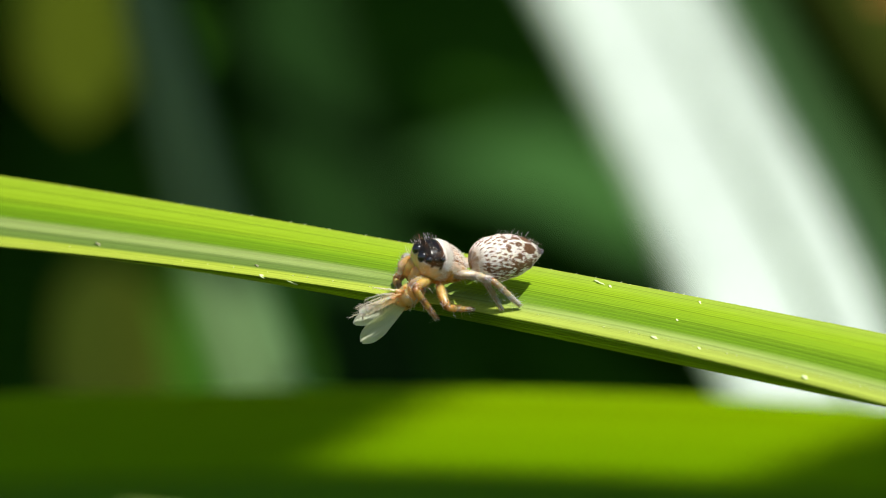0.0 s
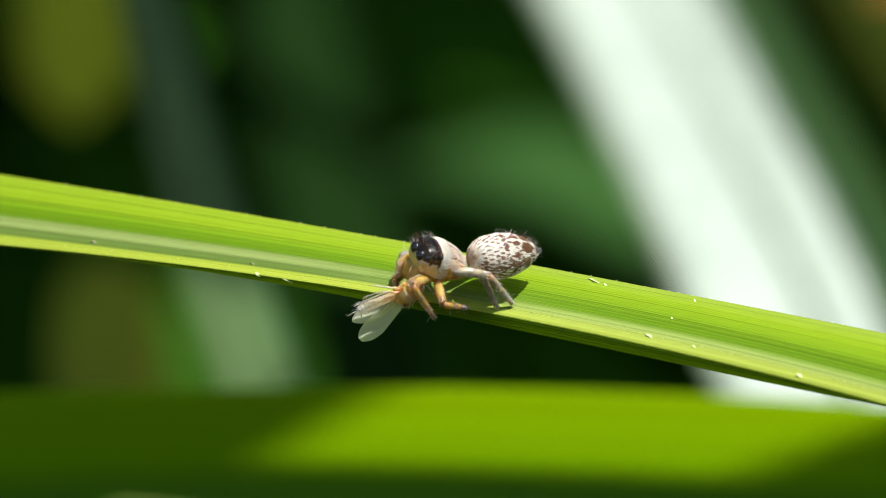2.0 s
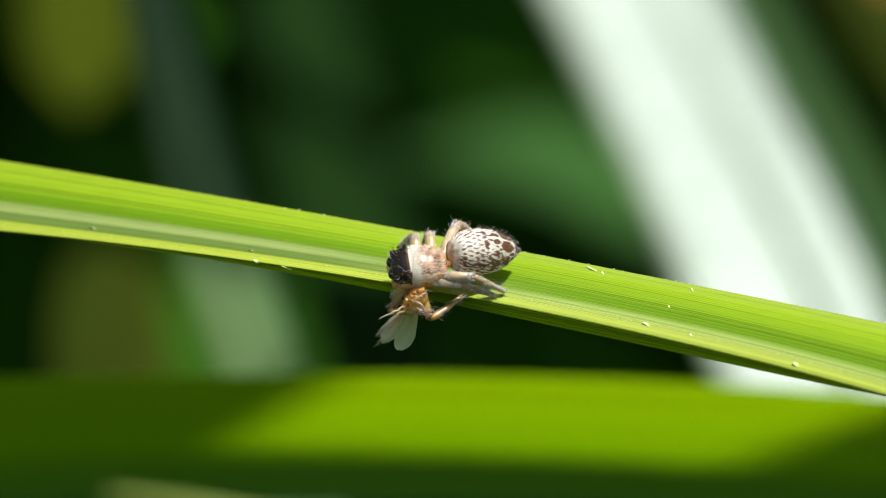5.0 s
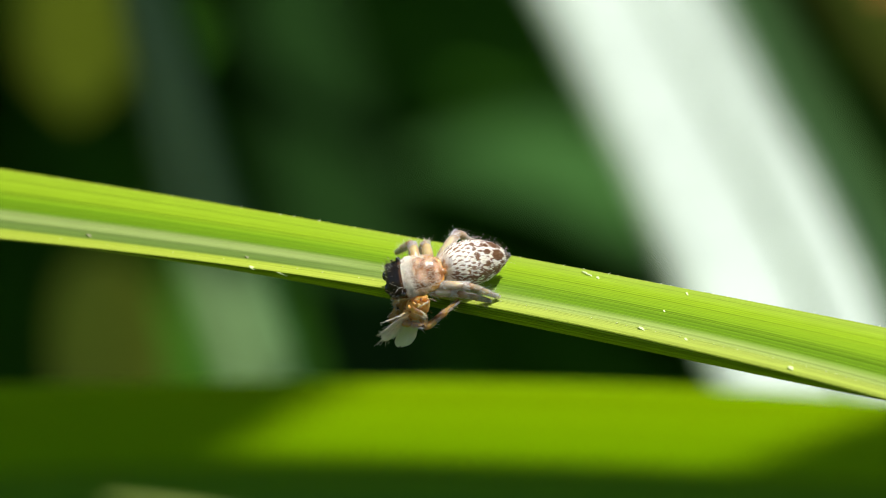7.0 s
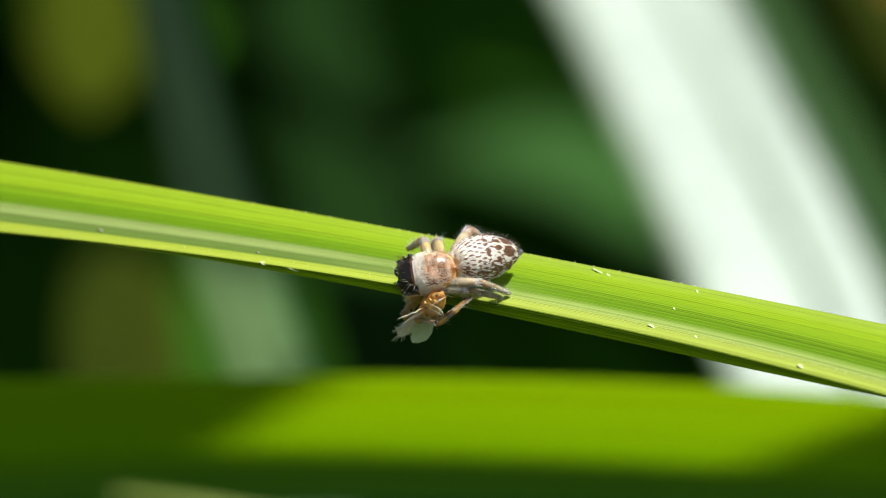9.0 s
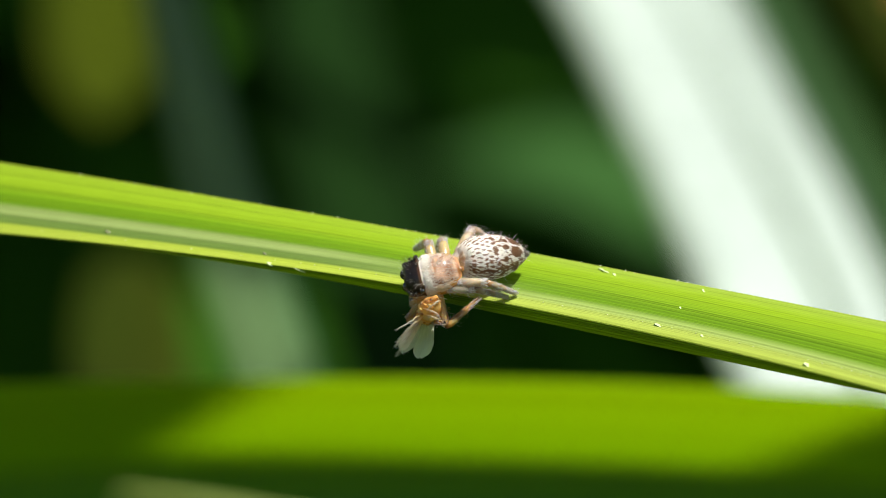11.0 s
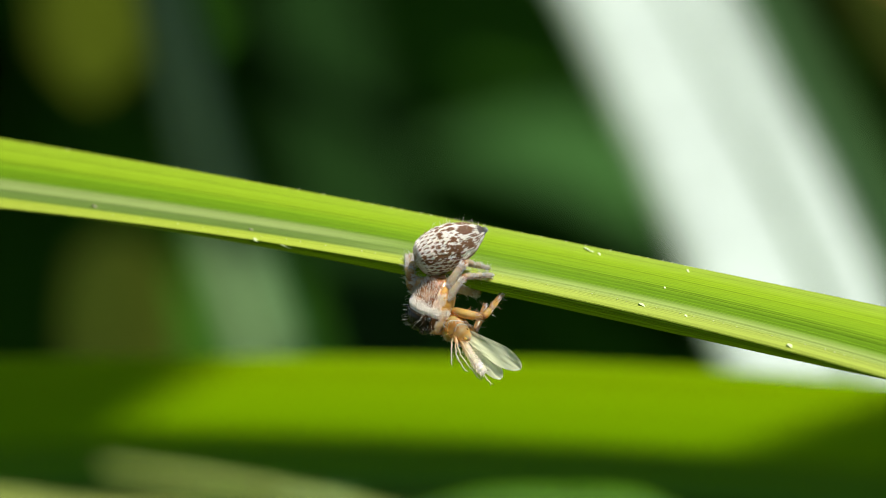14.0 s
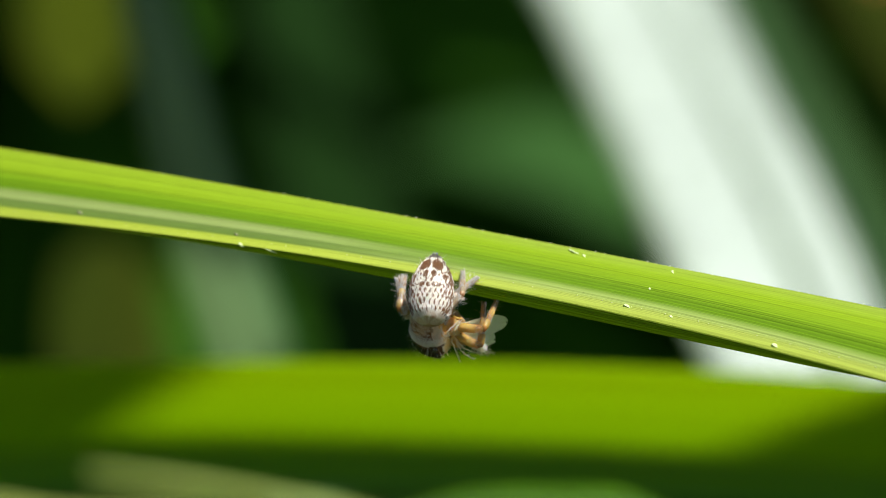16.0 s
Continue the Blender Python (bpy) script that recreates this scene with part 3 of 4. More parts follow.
def foliage(name, n, box, size, material, label, seed, upright=0.6):
    rng = random.Random(seed)
    s = Shape()
    for _ in range(n):
        p = Vector([rng.uniform(a, b) for a, b in box])
        w, l = rng.uniform(*size) * 0.3, rng.uniform(*size)
        t = Vector((rng.uniform(-1, 1), rng.uniform(-1, 1) * 0.6, rng.uniform(-0.4, 1) * upright * 2)).normalized()
        nrm = Vector((rng.uniform(-0.6, 0.6), rng.uniform(-1, 0.1), rng.uniform(0, 1)))
        nrm = (nrm - t * nrm.dot(t)).normalized()
        side = t.cross(nrm)
        v, f, uv = [], [], []
        m = 7
        for i in range(m + 1):
            a = i / m
            ww = w * math.sin(math.pi * (0.06 + 0.92 * a)) ** 0.8
            c = p + t * l * (a - 0.5) - nrm * l * 0.25 * (a - 0.4) ** 2
            for j, x in enumerate((-1, 0, 1)):
                v.append(c + side * x * ww * 0.5 + nrm * abs(x) * ww * 0.12)
                uv.append((a * l * MM, j / 2))
        for i in range(m):
            for j in range(2):
                a = i * 3 + j
                f.append((a, a + 1, a + 4, a + 3))
        s.add(v, f, (1, 1, 1), uv)
    ob = new(name, s.mesh(name, material))
    ob.location = CENTRE
    return tagged(ob, label, "foliage", kind="stuff")


foliage("foliage", 3200, ((-520, 520), (640, 1050), (-300, 420)), (90, 200), M_DARK, "dense dark green leaves in the shade", 19)
# added above the view only to keep the sun off the background
foliage("shade_foliage", 200, ((-450, 520), (260, 800), (125, 400)), (90, 180), M_DARK, "unseen dark green leaves added to shade the background", 12, 0.3)

def bounce_grass():
    """Short sunlit grass on the soil round the plant, unseen, added to bounce green light upwards."""
    rng = random.Random(8)
    s = Shape()
    for _ in range(11000):
        r, a = 120 + 1500 * rng.random() ** 0.7, rng.uniform(0, 2 * math.pi)
        x, y = r * math.cos(a), r * math.sin(a) - 100
        h, w, lean = rng.uniform(50, 120), rng.uniform(5, 9), rng.uniform(0, 2 * math.pi)
        d, side = Vector((math.cos(lean), math.sin(lean), 0)), Vector((-math.sin(lean), math.cos(lean), 0))
        base, bend = Vector((x, y, -302)), rng.uniform(0.2, 0.8)
        v, uv = [], []
        for k in (0.0, 0.5, 0.85):
            c = base + Vector((0, 0, h * k)) + d * h * bend * k * k
            v += [c - side * w * 0.5 * (1 - 0.7 * k), c + side * w * 0.5 * (1 - 0.7 * k)]
            uv += [(h * k * MM, 0.1), (h * k * MM, 0.9)]
        v.append(base + Vector((0, 0, h * 0.98)) + d * h * bend)
        uv.append((h * MM, 0.5))
        s.add(v, [(0, 1, 3, 2), (2, 3, 5, 4), (4, 5, 6)], (1, 1, 1), uv)
    ob = new("bounce_grass", s.mesh("bounce_grass", M_GRASS))
    ob.location = CENTRE
    return tagged(ob, "unseen short green grass added to bounce light upwards", "grass", kind="stuff")


bounce_grass()


def backdrop():
    s = Shape()
    n = 24
    v = [((i / n - 0.5) * 1500, 1120 - 260 * (abs(i / n - 0.5) * 2) ** 2 + 30 * noise.noise(Vector((i * 0.7, j * 0.7, 0))), -300 + j / n * 760) for i in range(n + 1) for j in range(n + 1)]
    f = [(i * (n + 1) + j, (i + 1) * (n + 1) + j, (i + 1) * (n + 1) + j + 1, i * (n + 1) + j + 1) for i in range(n) for j in range(n)]
    s.add(v, f, (1, 1, 1), [(i / n, j / n) for i in range(n + 1) for j in range(n + 1)])
    ob = new("backdrop", s.mesh("backdrop", M_DARK))
    ob.location = CENTRE
    return tagged(ob, "dark green hedge far behind the leaves", "hedge", kind="structure")


backdrop()

# ---- the spider ----
WHITE, CREAM, BROWN, DARK = (0.95, 0.91, 0.83), (0.62, 0.52, 0.40), (0.23, 0.105, 0.045), (0.022, 0.014, 0.010)
PALE = (0.80, 0.68, 0.52)
SKIN, JOINT = (0.88, 0.68, 0.46), (0.42, 0.22, 0.09)
FLESH, AMBER, HONEY = (0.78, 0.56, 0.36), (0.74, 0.36, 0.07), (0.92, 0.60, 0.19)


def blend(a, b, f):
    f = max(0.0, min(1.0, f))
    return tuple(p + (q - p) * f for p, q in zip(a, b))


def abdomen_radius(u):
    """Half width and half height at u from 0 (front) to 1 (spinnerets)."""
    w = float(np.interp(u, [0, 0.04, 0.12, 0.25, 0.42, 0.60, 0.78, 0.90, 0.97, 1.0], [0.01, 0.50, 0.75, 0.89, 0.93, 0.86, 0.64, 0.37, 0.18, 0.02]))
    return w


def abdomen_point(u, a, swell=1.0):
    w = abdomen_radius(u) * swell
    x = -2.75 * u
    return Vector((x, w * 0.87 * math.sin(a), w * 0.88 * math.cos(a) + 0.02 * math.sin(math.pi * u)))


def abdomen_colour(u, a):
    """White above with staggered rows of brown dashes, two brown spots near the end, tan below."""
    side = abs(a)
    n1 = noise.noise(Vector((u * 7, side * 2.3, 3.1)))
    n2 = noise.noise(Vector((u * 22, a * 13.0, 7.7)))
    row = (u + 0.03 * n2 - 0.035 * side) * 13.0
    cell = side / 0.235 + 0.5 * (int(row) % 2) + 0.35 * n2
    du, da = row - int(row) - 0.5, cell - int(cell) - 0.5
    keep = noise.noise(Vector((int(row) * 3.7, int(cell) * 5.3, 9.1)))
    clear = 0.62 < u < 0.92 and side < 1.0
    size = 0.0 if clear else (1.0 if side > 0.55 else 0.78) + 0.7 * n1 + 0.5 * keep - (0.25 if u > 0.6 else 0.0)
    c = WHITE
    if size > 0.25 and (du / (0.50 * size)) ** 2 + (da / (0.28 * size)) ** 2 < 1:
        c = BROWN
    chevron = (u * 5.5 - 0.55 * side + 0.35 * n2) % 1.0
    if 0.3 < u < 0.92 and 0.55 < side < 1.7 and chevron < 0.22 + 0.3 * n1:
        c = BROWN
    if 1.0 < side < 1.9 and 0.12 < u < 0.8 and abs(side - 1.28 - 0.25 * n1) < 0.10 + 0.12 * n2:
        c = BROWN
    for uc, ac, ru, ra in ((0.77, 0.40, 0.11, 0.36), (0.44, 0.30, 0.04, 0.16), (0.60, 0.20, 0.06, 0.13), (0.58, 0.80, 0.04, 0.14), (0.95, 0.5, 0.05, 0.6)):
        if ((u - uc) / ru) ** 2 + ((side - ac) / ra) ** 2 < 1 + 0.4 * n2:
            c = BROWN if uc < 0.9 else (0.07, 0.04, 0.03)
    if u < 0.10:
        c = blend((0.60, 0.42, 0.27), WHITE, u / 0.12 + 0.9 * noise.noise(Vector((u * 40, math.cos(a) * 3, math.sin(a) * 3))))
    if side > 2.0:
        c = blend(c, (0.42, 0.27, 0.14), (side - 2.0) * 2.0)
    if u > 0.965:
        c = (0.03, 0.025, 0.028)
    return c


def build_abdomen(root):
    rng = random.Random(21)
    s = Shape()
    nu, na = 120, 120
    verts, cols, faces = [], [], []
    for i in range(nu + 1):
        for k in range(na):
            u, a = i / nu, (k / na * 2 - 1) * math.pi
            verts.append(abdomen_point(u, a))
            cols.append(blend(abdomen_colour(u, a), (0.5, 0.34, 0.22), 0.06))
    for i in range(nu):
        for k in range(na):
            p, q = i * na + k, i * na + (k + 1) % na
            faces.append((p, p + na, q + na, q))
    s.add(verts, faces, cols)
    ab = part("abdomen", s, M_CUTICLE, root, "cream abdomen with brown streaks and spots")
    h = Shape()
    for _ in range(7600):
        u, a = rng.uniform(0.008, 0.985), rng.gauss(0, 1.15)
        if abs(a) > 3.1:
            continue
        p, q = abdomen_point(u, a), abdomen_point(u, a, 1.25)
        out = (q - p).normalized()
        back = (abdomen_point(min(1, u + 0.02), a) - p).normalized()
        c = abdomen_colour(min(1, u + 0.02), a)
        c = blend(c, WHITE, 0.12) if c != BROWN else blend(c, (0.26, 0.13, 0.06), rng.random() * 0.8)
        way = back * 0.9 + out * rng.uniform(0.05, 0.22) + Vector((0, rng.uniform(-0.25, 0.25), 0))
        hair(h, p - out * 0.006, way, rng.uniform(0.09, 0.17), rng.uniform(0.008, 0.013), c, -out * 0.10)
    for _ in range(240):
        u, a = rng.uniform(0.03, 0.96), rng.gauss(0, 0.9)
        p, q = abdomen_point(u, a), abdomen_point(u, a, 1.25)
        out = (q - p).normalized()
        way = out + Vector((-0.5, rng.uniform(-0.3, 0.3), 0.0))
        hair(h, p, way, rng.uniform(0.10, 0.20) if rng.random() < 0.75 else rng.uniform(0.2, 0.34), 0.004, rng.choice((WHITE, WHITE, CREAM, BROWN)), Vector((-0.15, 0, 0)))
    tagged(part("fur", h, M_HAIR, ab, "lying white and brown scale hairs"), kind="stuff")
    for y, z in ((0.055, 0.03), (-0.055, 0.03), (0.05, -0.06), (-0.05, -0.06)):
        sp = Shape()
        tube(sp, [(-2.48, y, z), (-2.66, y * 1.1, z), (-2.80, y * 1.2, z + 0.02)], [0.06, 0.05, 0.02], [(0.08, 0.06, 0.06), (0.12, 0.11, 0.12), (0.2, 0.2, 0.24)], 8)
        for _ in range(9):
            hair(sp, (-2.72, y, z), (-1, rng.uniform(-0.5, 0.5), rng.uniform(-0.4, 0.5)), 0.16, 0.006, (0.35, 0.35, 0.4))
        part("spinneret", sp, M_HAIR, ab, "dark grey spinneret")
    return ab


def head_row(x):
    """Half width, top and bottom of the carapace at x mm in front of the waist."""
    ks = [0.0, 0.06, 0.2, 0.45, 0.8, 1.2, 1.6, 1.85, 1.97, 2.04]
    return (float(np.interp(x, ks, [0.20, 0.43, 0.56, 0.66, 0.71, 0.72, 0.71, 0.66, 0.55, 0.30])),
            float(np.interp(x, ks, [0.10, 0.30, 0.45, 0.60, 0.72, 0.80, 0.79, 0.71, 0.58, 0.34])),
            float(np.interp(x, ks, [-0.08, -0.26, -0.40, -0.50, -0.54, -0.54, -0.48, -0.34, -0.18, 0.05])))


def carapace_point(x, a, k=1.0):
    w, t, b = head_row(x)
    c, s = math.cos(a), math.sin(a)
    e = 0.82
    mid = (t + b) / 2
    return Vector((x, w * k * math.copysign(abs(s) ** e, s), mid + (t - b) / 2 * k * math.copysign(abs(c) ** e, c)))


def carapace_colour(x, a):
    side = abs(a)
    n = noise.noise(Vector((x * 6, a * 3, 1.3)))
    line = 1.32 + 0.06 * n
    if x > line and side < 1.42 + 0.1 * n:
        return blend((0.012, 0.009, 0.006), (0.09, 0.04, 0.016), max(0, n) * 0.5 + 0.8 * (side > 1.15 or x < line + 0.09))
    if x > 1.10 + 0.2 * n and side < 1.25 + 0.3 * n:
        return blend(WHITE, CREAM, 0.35 + 0.6 * n)
    if side < 0.95 + 0.2 * n:
        return blend((0.22, 0.09, 0.025), (0.72, 0.48, 0.33), (0.5 if x > 0.75 else 0.25) + 1.3 * n)
    if side < 1.5 + 0.15 * n and x > 0.5 + 0.3 * n:
        return blend((0.86, 0.66, 0.50), CREAM, 0.3 + 0.7 * n)
    if side > 2.3:
        return HONEY
    if x < 0.95 + 0.1 * n:
        return blend((0.50, 0.22, 0.03), (0.74, 0.42, 0.10), 0.5 + 0.9 * n)
    return blend((0.84, 0.53, 0.20), (0.80, 0.58, 0.36), 0.5 + 0.9 * n)


def build_head(root):
    rng = random.Random(33)
    s = Shape()
    nu, na = 64, 64
    verts, cols, faces = [], [], []
    for i in range(nu + 1):
        x = 2.04 * (0.5 - 0.5 * math.cos(math.pi * i / nu))
        for k in range(na):
            a = (k / na * 2 - 1) * math.pi
            verts.append(carapace_point(x, a))
            cols.append(carapace_colour(x, a))
    for i in range(nu):
        for k in range(na):
            p, q = i * na + k, i * na + (k + 1) % na
            faces.append((p, q, q + na, p + na))
    faces.append(tuple(range(na - 1, -1, -1)))
    faces.append(tuple(range(nu * na, nu * na + na)))
    s.add(verts, faces, cols)
    head = part("carapace", s, M_CUTICLE, root, "pale carapace with black eye field and white band")
    h = Shape()
    for _ in range(4200):
        x, a = rng.choice((rng.uniform(0.15, 1.98), rng.uniform(0.96, 1.36))), rng.gauss(0, 1.1)
        if abs(a) > 2.2:
            continue
        p = carapace_point(x, a)
        out = (carapace_point(x, a, 1.3) - p).normalized()
        c = carapace_colour(x, a)
        band = 1.06 < x < 1.36
        if c[0] < 0.1:
            if rng.random() < 0.965:
                continue
            c = rng.choice(((0.42, 0.38, 0.30), (0.3, 0.22, 0.12), (0.3, 0.33, 0.36), (0.06, 0.045, 0.03)))
        elif not band and rng.random() < 0.25:
            continue
        else:
            c = blend(c, WHITE, 1.0 if band else 0.75 if abs(a) < 1.0 else 0.2)
        way = Vector((-0.8 if x < 1.6 else 0.6, rng.uniform(-0.3, 0.3), 0)) + out * rng.uniform(0.25, 0.5)
        hair(h, p - out * 0.01, way, rng.uniform(0.08, 0.18), rng.uniform(0.005, 0.009), c, -out * 0.1)
    for _ in range(90):
        x, a = rng.uniform(1.1, 2.0), rng.choice((-1, 1)) * abs(rng.gauss(0.9, 0.35))
        p = carapace_point(x, a)
        out = (carapace_point(x, a, 1.3) - p).normalized()
        hair(h, p, out + Vector((0.35, 0, 0.1)), rng.uniform(0.14, 0.34), 0.0045, rng.choice((DARK, BROWN, WHITE, (0.6, 0.55, 0.48))), Vector((0.12, 0, 0)))
    tagged(part("head_fur", h, M_HAIR, head, "short white and dark hairs"), kind="stuff")
    for y in (-1, 1):
        for x, yy, z, r in ((1.93, 0.235, 0.30, 0.215), (1.86, 0.52, 0.40, 0.125), (1.66, 0.66, 0.56, 0.04), (1.42, 0.65, 0.58, 0.09)):
            e = Shape()
            ball(e, (x, yy * y, z), (r, r, r), (0, 0, 0), 18, 12)
            part("eye", e, M_EYE, head, "glossy black eye")
        f = Shape()
        tube(f, [(1.66, 0.2 * y, -0.1), (1.80, 0.22 * y, -0.35), (1.80, 0.2 * y, -0.70), (1.72, 0.13 * y, -0.95)], [0.23, 0.27, 0.23, 0.07], [FLESH, HONEY, HONEY, JOINT], 12)
        part("chelicera", f, M_LEG, root, "amber jaw")
        p = Shape()
        tube(p, [(1.45, 0.45 * y, -0.35), (1.85, 0.60 * y, -0.38), (2.02, 0.56 * y, -0.62), (1.98, 0.40 * y, -0.92)], [0.11, 0.13, 0.14, 0.08], [HONEY, HONEY, FLESH, PALE], 12)
        for _ in range(60):
            k = rng.uniform(0.2, 1)
            c = spline([(1.45, 0.45 * y, -0.35), (1.85, 0.60 * y, -0.38), (2.02, 0.56 * y, -0.62), (1.98, 0.40 * y, -0.92)], k * 3)
            w = Vector((rng.uniform(-0.3, 1), rng.uniform(-1, 1), rng.uniform(-1, 1))).normalized()
            hair(p, c + w * 0.08, w + Vector((0.3, 0, -0.6)), rng.uniform(0.1, 0.2), 0.007, WHITE)
        part("palp", p, M_LEG, root, "pale hairy palp")
    st = Shape()
    ball(st, (0.95, 0, -0.48), (0.74, 0.46, 0.22), HONEY, 18, 10)
    part("sternum", st, M_LEG, root, "honey-coloured underside")
    w = Shape()
    tube(w, [(-0.10, 0, 0.02), (-0.02, 0, 0.02), (0.14, 0, 0.02)], [0.08, 0.12, 0.20], [JOINT, JOINT, blend(SKIN, JOINT, 0.6)], 10)
    part("waist", w, M_LEG, root, "thin brown waist")
    return head


# femur and shin lengths, leg by leg
REACH = [(1.15, 1.55)] * 2 + [(1.08, 1.42), (1.15, 1.5)] + [(1.15, 1.55)] + [(0.98, 1.35)] * 2 + [(1.9, 1.7)]
# side, hip, knee direction in the spider's space
LEGS = [
    (1, (1.35, 0.46, -0.40), (0.9, 0.8, -0.2)), (1, (1.02, 0.52, -0.44), (0.1, 1.0, -0.2)),
    (1, (0.72, 0.56, 0.02), (-0.7, 0.2, 0.8)), (1, (0.30, 0.46, 0.08), (-0.8, 0.1, 0.9)),
    (-1, (1.35, -0.46, -0.40), (0.35, -0.15, -1.0)), (-1, (1.02, -0.52, -0.44), (0.2, -0.9, -0.4)),
    (-1, (0.52, -0.52, -0.24), (0.0, -0.9, -0.3)), (-1, (0.18, -0.36, -0.12), (-0.1, -1.0, 0.1)),
]
# where each foot stands or holds: seconds and mm from CENTRE
FEET = [
    [(0, (-0.2, -1.7, -2.45)), (4, (0.0, -1.8, -2.5)), (6.5, (-0.3, -1.9, -3.0)), (11.5, (-0.1, -1.9, -3.0)), (13, (0.5, -1.8, -3.6)), (13.5, (0.7, -1.7, -3.6)), (14.2, (2.2, -0.5, -3.0)), (16, (2.3, -0.4, -3.0))],
    [(0, (1.05, -0.85, -2.1)), (7, (0.95, -0.85, -2.1)), (12, (1.1, -0.85, -2.15)), (12.5, (1.28, -0.85, -2.18)), (13.5, (1.8, -0.8, -2.3)), (14.2, (2.7, -0.5, -2.85)), (16, (2.8, -0.45, -2.85))],
    [(0, (2.05, -0.85, -2.14)), (16, (2.08, -0.85, -2.14))],
    [(0, (2.7, -0.75, -2.0)), (6.4, (2.35, -0.75, -2.0)), (13, (2.4, -0.75, -2.0)), (13.6, (1.96, -0.7, -1.9)), (15, (1.9, -0.7, -1.9)), (15.5, (1.6, -0.7, -1.92)), (16, (1.55, -0.7, -1.92))],
    [(0, (-1.2, -1.6, -1.9)), (4, (-1.1, -1.7, -2.2)), (7, (-1.2, -1.3, -2.4)), (12, (-0.9, -1.4, -3.0)), (13.5, (0.2, -1.2, -4.0)), (14.5, (1.4, -1.0, -4.0)), (16, (1.6, -0.9, -3.8))],
    [(0, (-1.0, 1.2, -0.3)), (2.1, (-1.0, 1.2, -0.3)), (2.6, (-1.3, 0.9, -0.45)), (11.5, (-1.2, 0.9, -0.45)), (12, (-1.1, 1.0, -0.7)), (13.5, (-1.0, 0.6, -1.1)), (14.3, (-0.90, -0.6, -1.6)), (15.5, (-0.85, -0.6, -1.9)), (16, (-0.75, -0.7, -2.1))],
    [(0, (0.6, 1.6, -0.5)), (2.1, (0.6, 1.6, -0.5)), (2.6, (-0.5, 0.85, -0.6)), (11.5, (-0.45, 0.85, -0.6)), (12, (-0.5, 1.1, -0.5)), (13.5, (-0.5, 0.7, -1.0)), (14.3, (-0.72, -0.6, -1.6)), (15.5, (-0.65, -0.6, -1.85)), (16, (-0.5, -0.7, -2.05))],
    [(0, (3.2, 1.8, -0.7)), (2.1, (3.2, 1.8, -0.7)), (2.6, (1.9, 1.3, -0.4)), (12.3, (1.9, 1.3, -0.4)), (13.0, (2.0, 0.8, -1.0)), (13.5, (2.0, 0.8, -1.0)), (14.3, (0.4, -0.3, -1.3)), (16, (0.4, -0.3, -1.4))],
]


# the far-side legs: their knees' direction in the world after 11.8 s
LATE = [(11.8, (-0.25, -0.3, 1.0)), (13.5, (-0.35, -0.3, 0.9)), (14.2, (-0.95, -0.35, 0.0)), (16, (-0.95, -0.35, 0.0))]


LATE_HIND = [(11.8, (0.3, 0.2, 1.0)), (12.3, (0.3, 0.2, 1.0)), (13.0, (1.0, 0.3, -0.1)), (13.5, (1.0, 0.3, -0.1)), (14.2, (0.4, 0.8, 0.5)), (16, (0.4, 0.8, 0.5))]


# the near-side hind legs: their knees' direction in the world
NEAR = [(0, (0.35, -0.85, 0.45)), (4, (0.25, -0.85, 0.5)), (6.5, (0.15, -0.9, 0.3)), (11.5, (0.15, -0.9, 0.3)), (12.2, (0.0, -0.5, 0.85)), (13.5, (0.0, -0.5, 0.85)), (14.3, (-0.2, -0.8, 0.45)), (16, (0.1, -0.8, -0.4))]


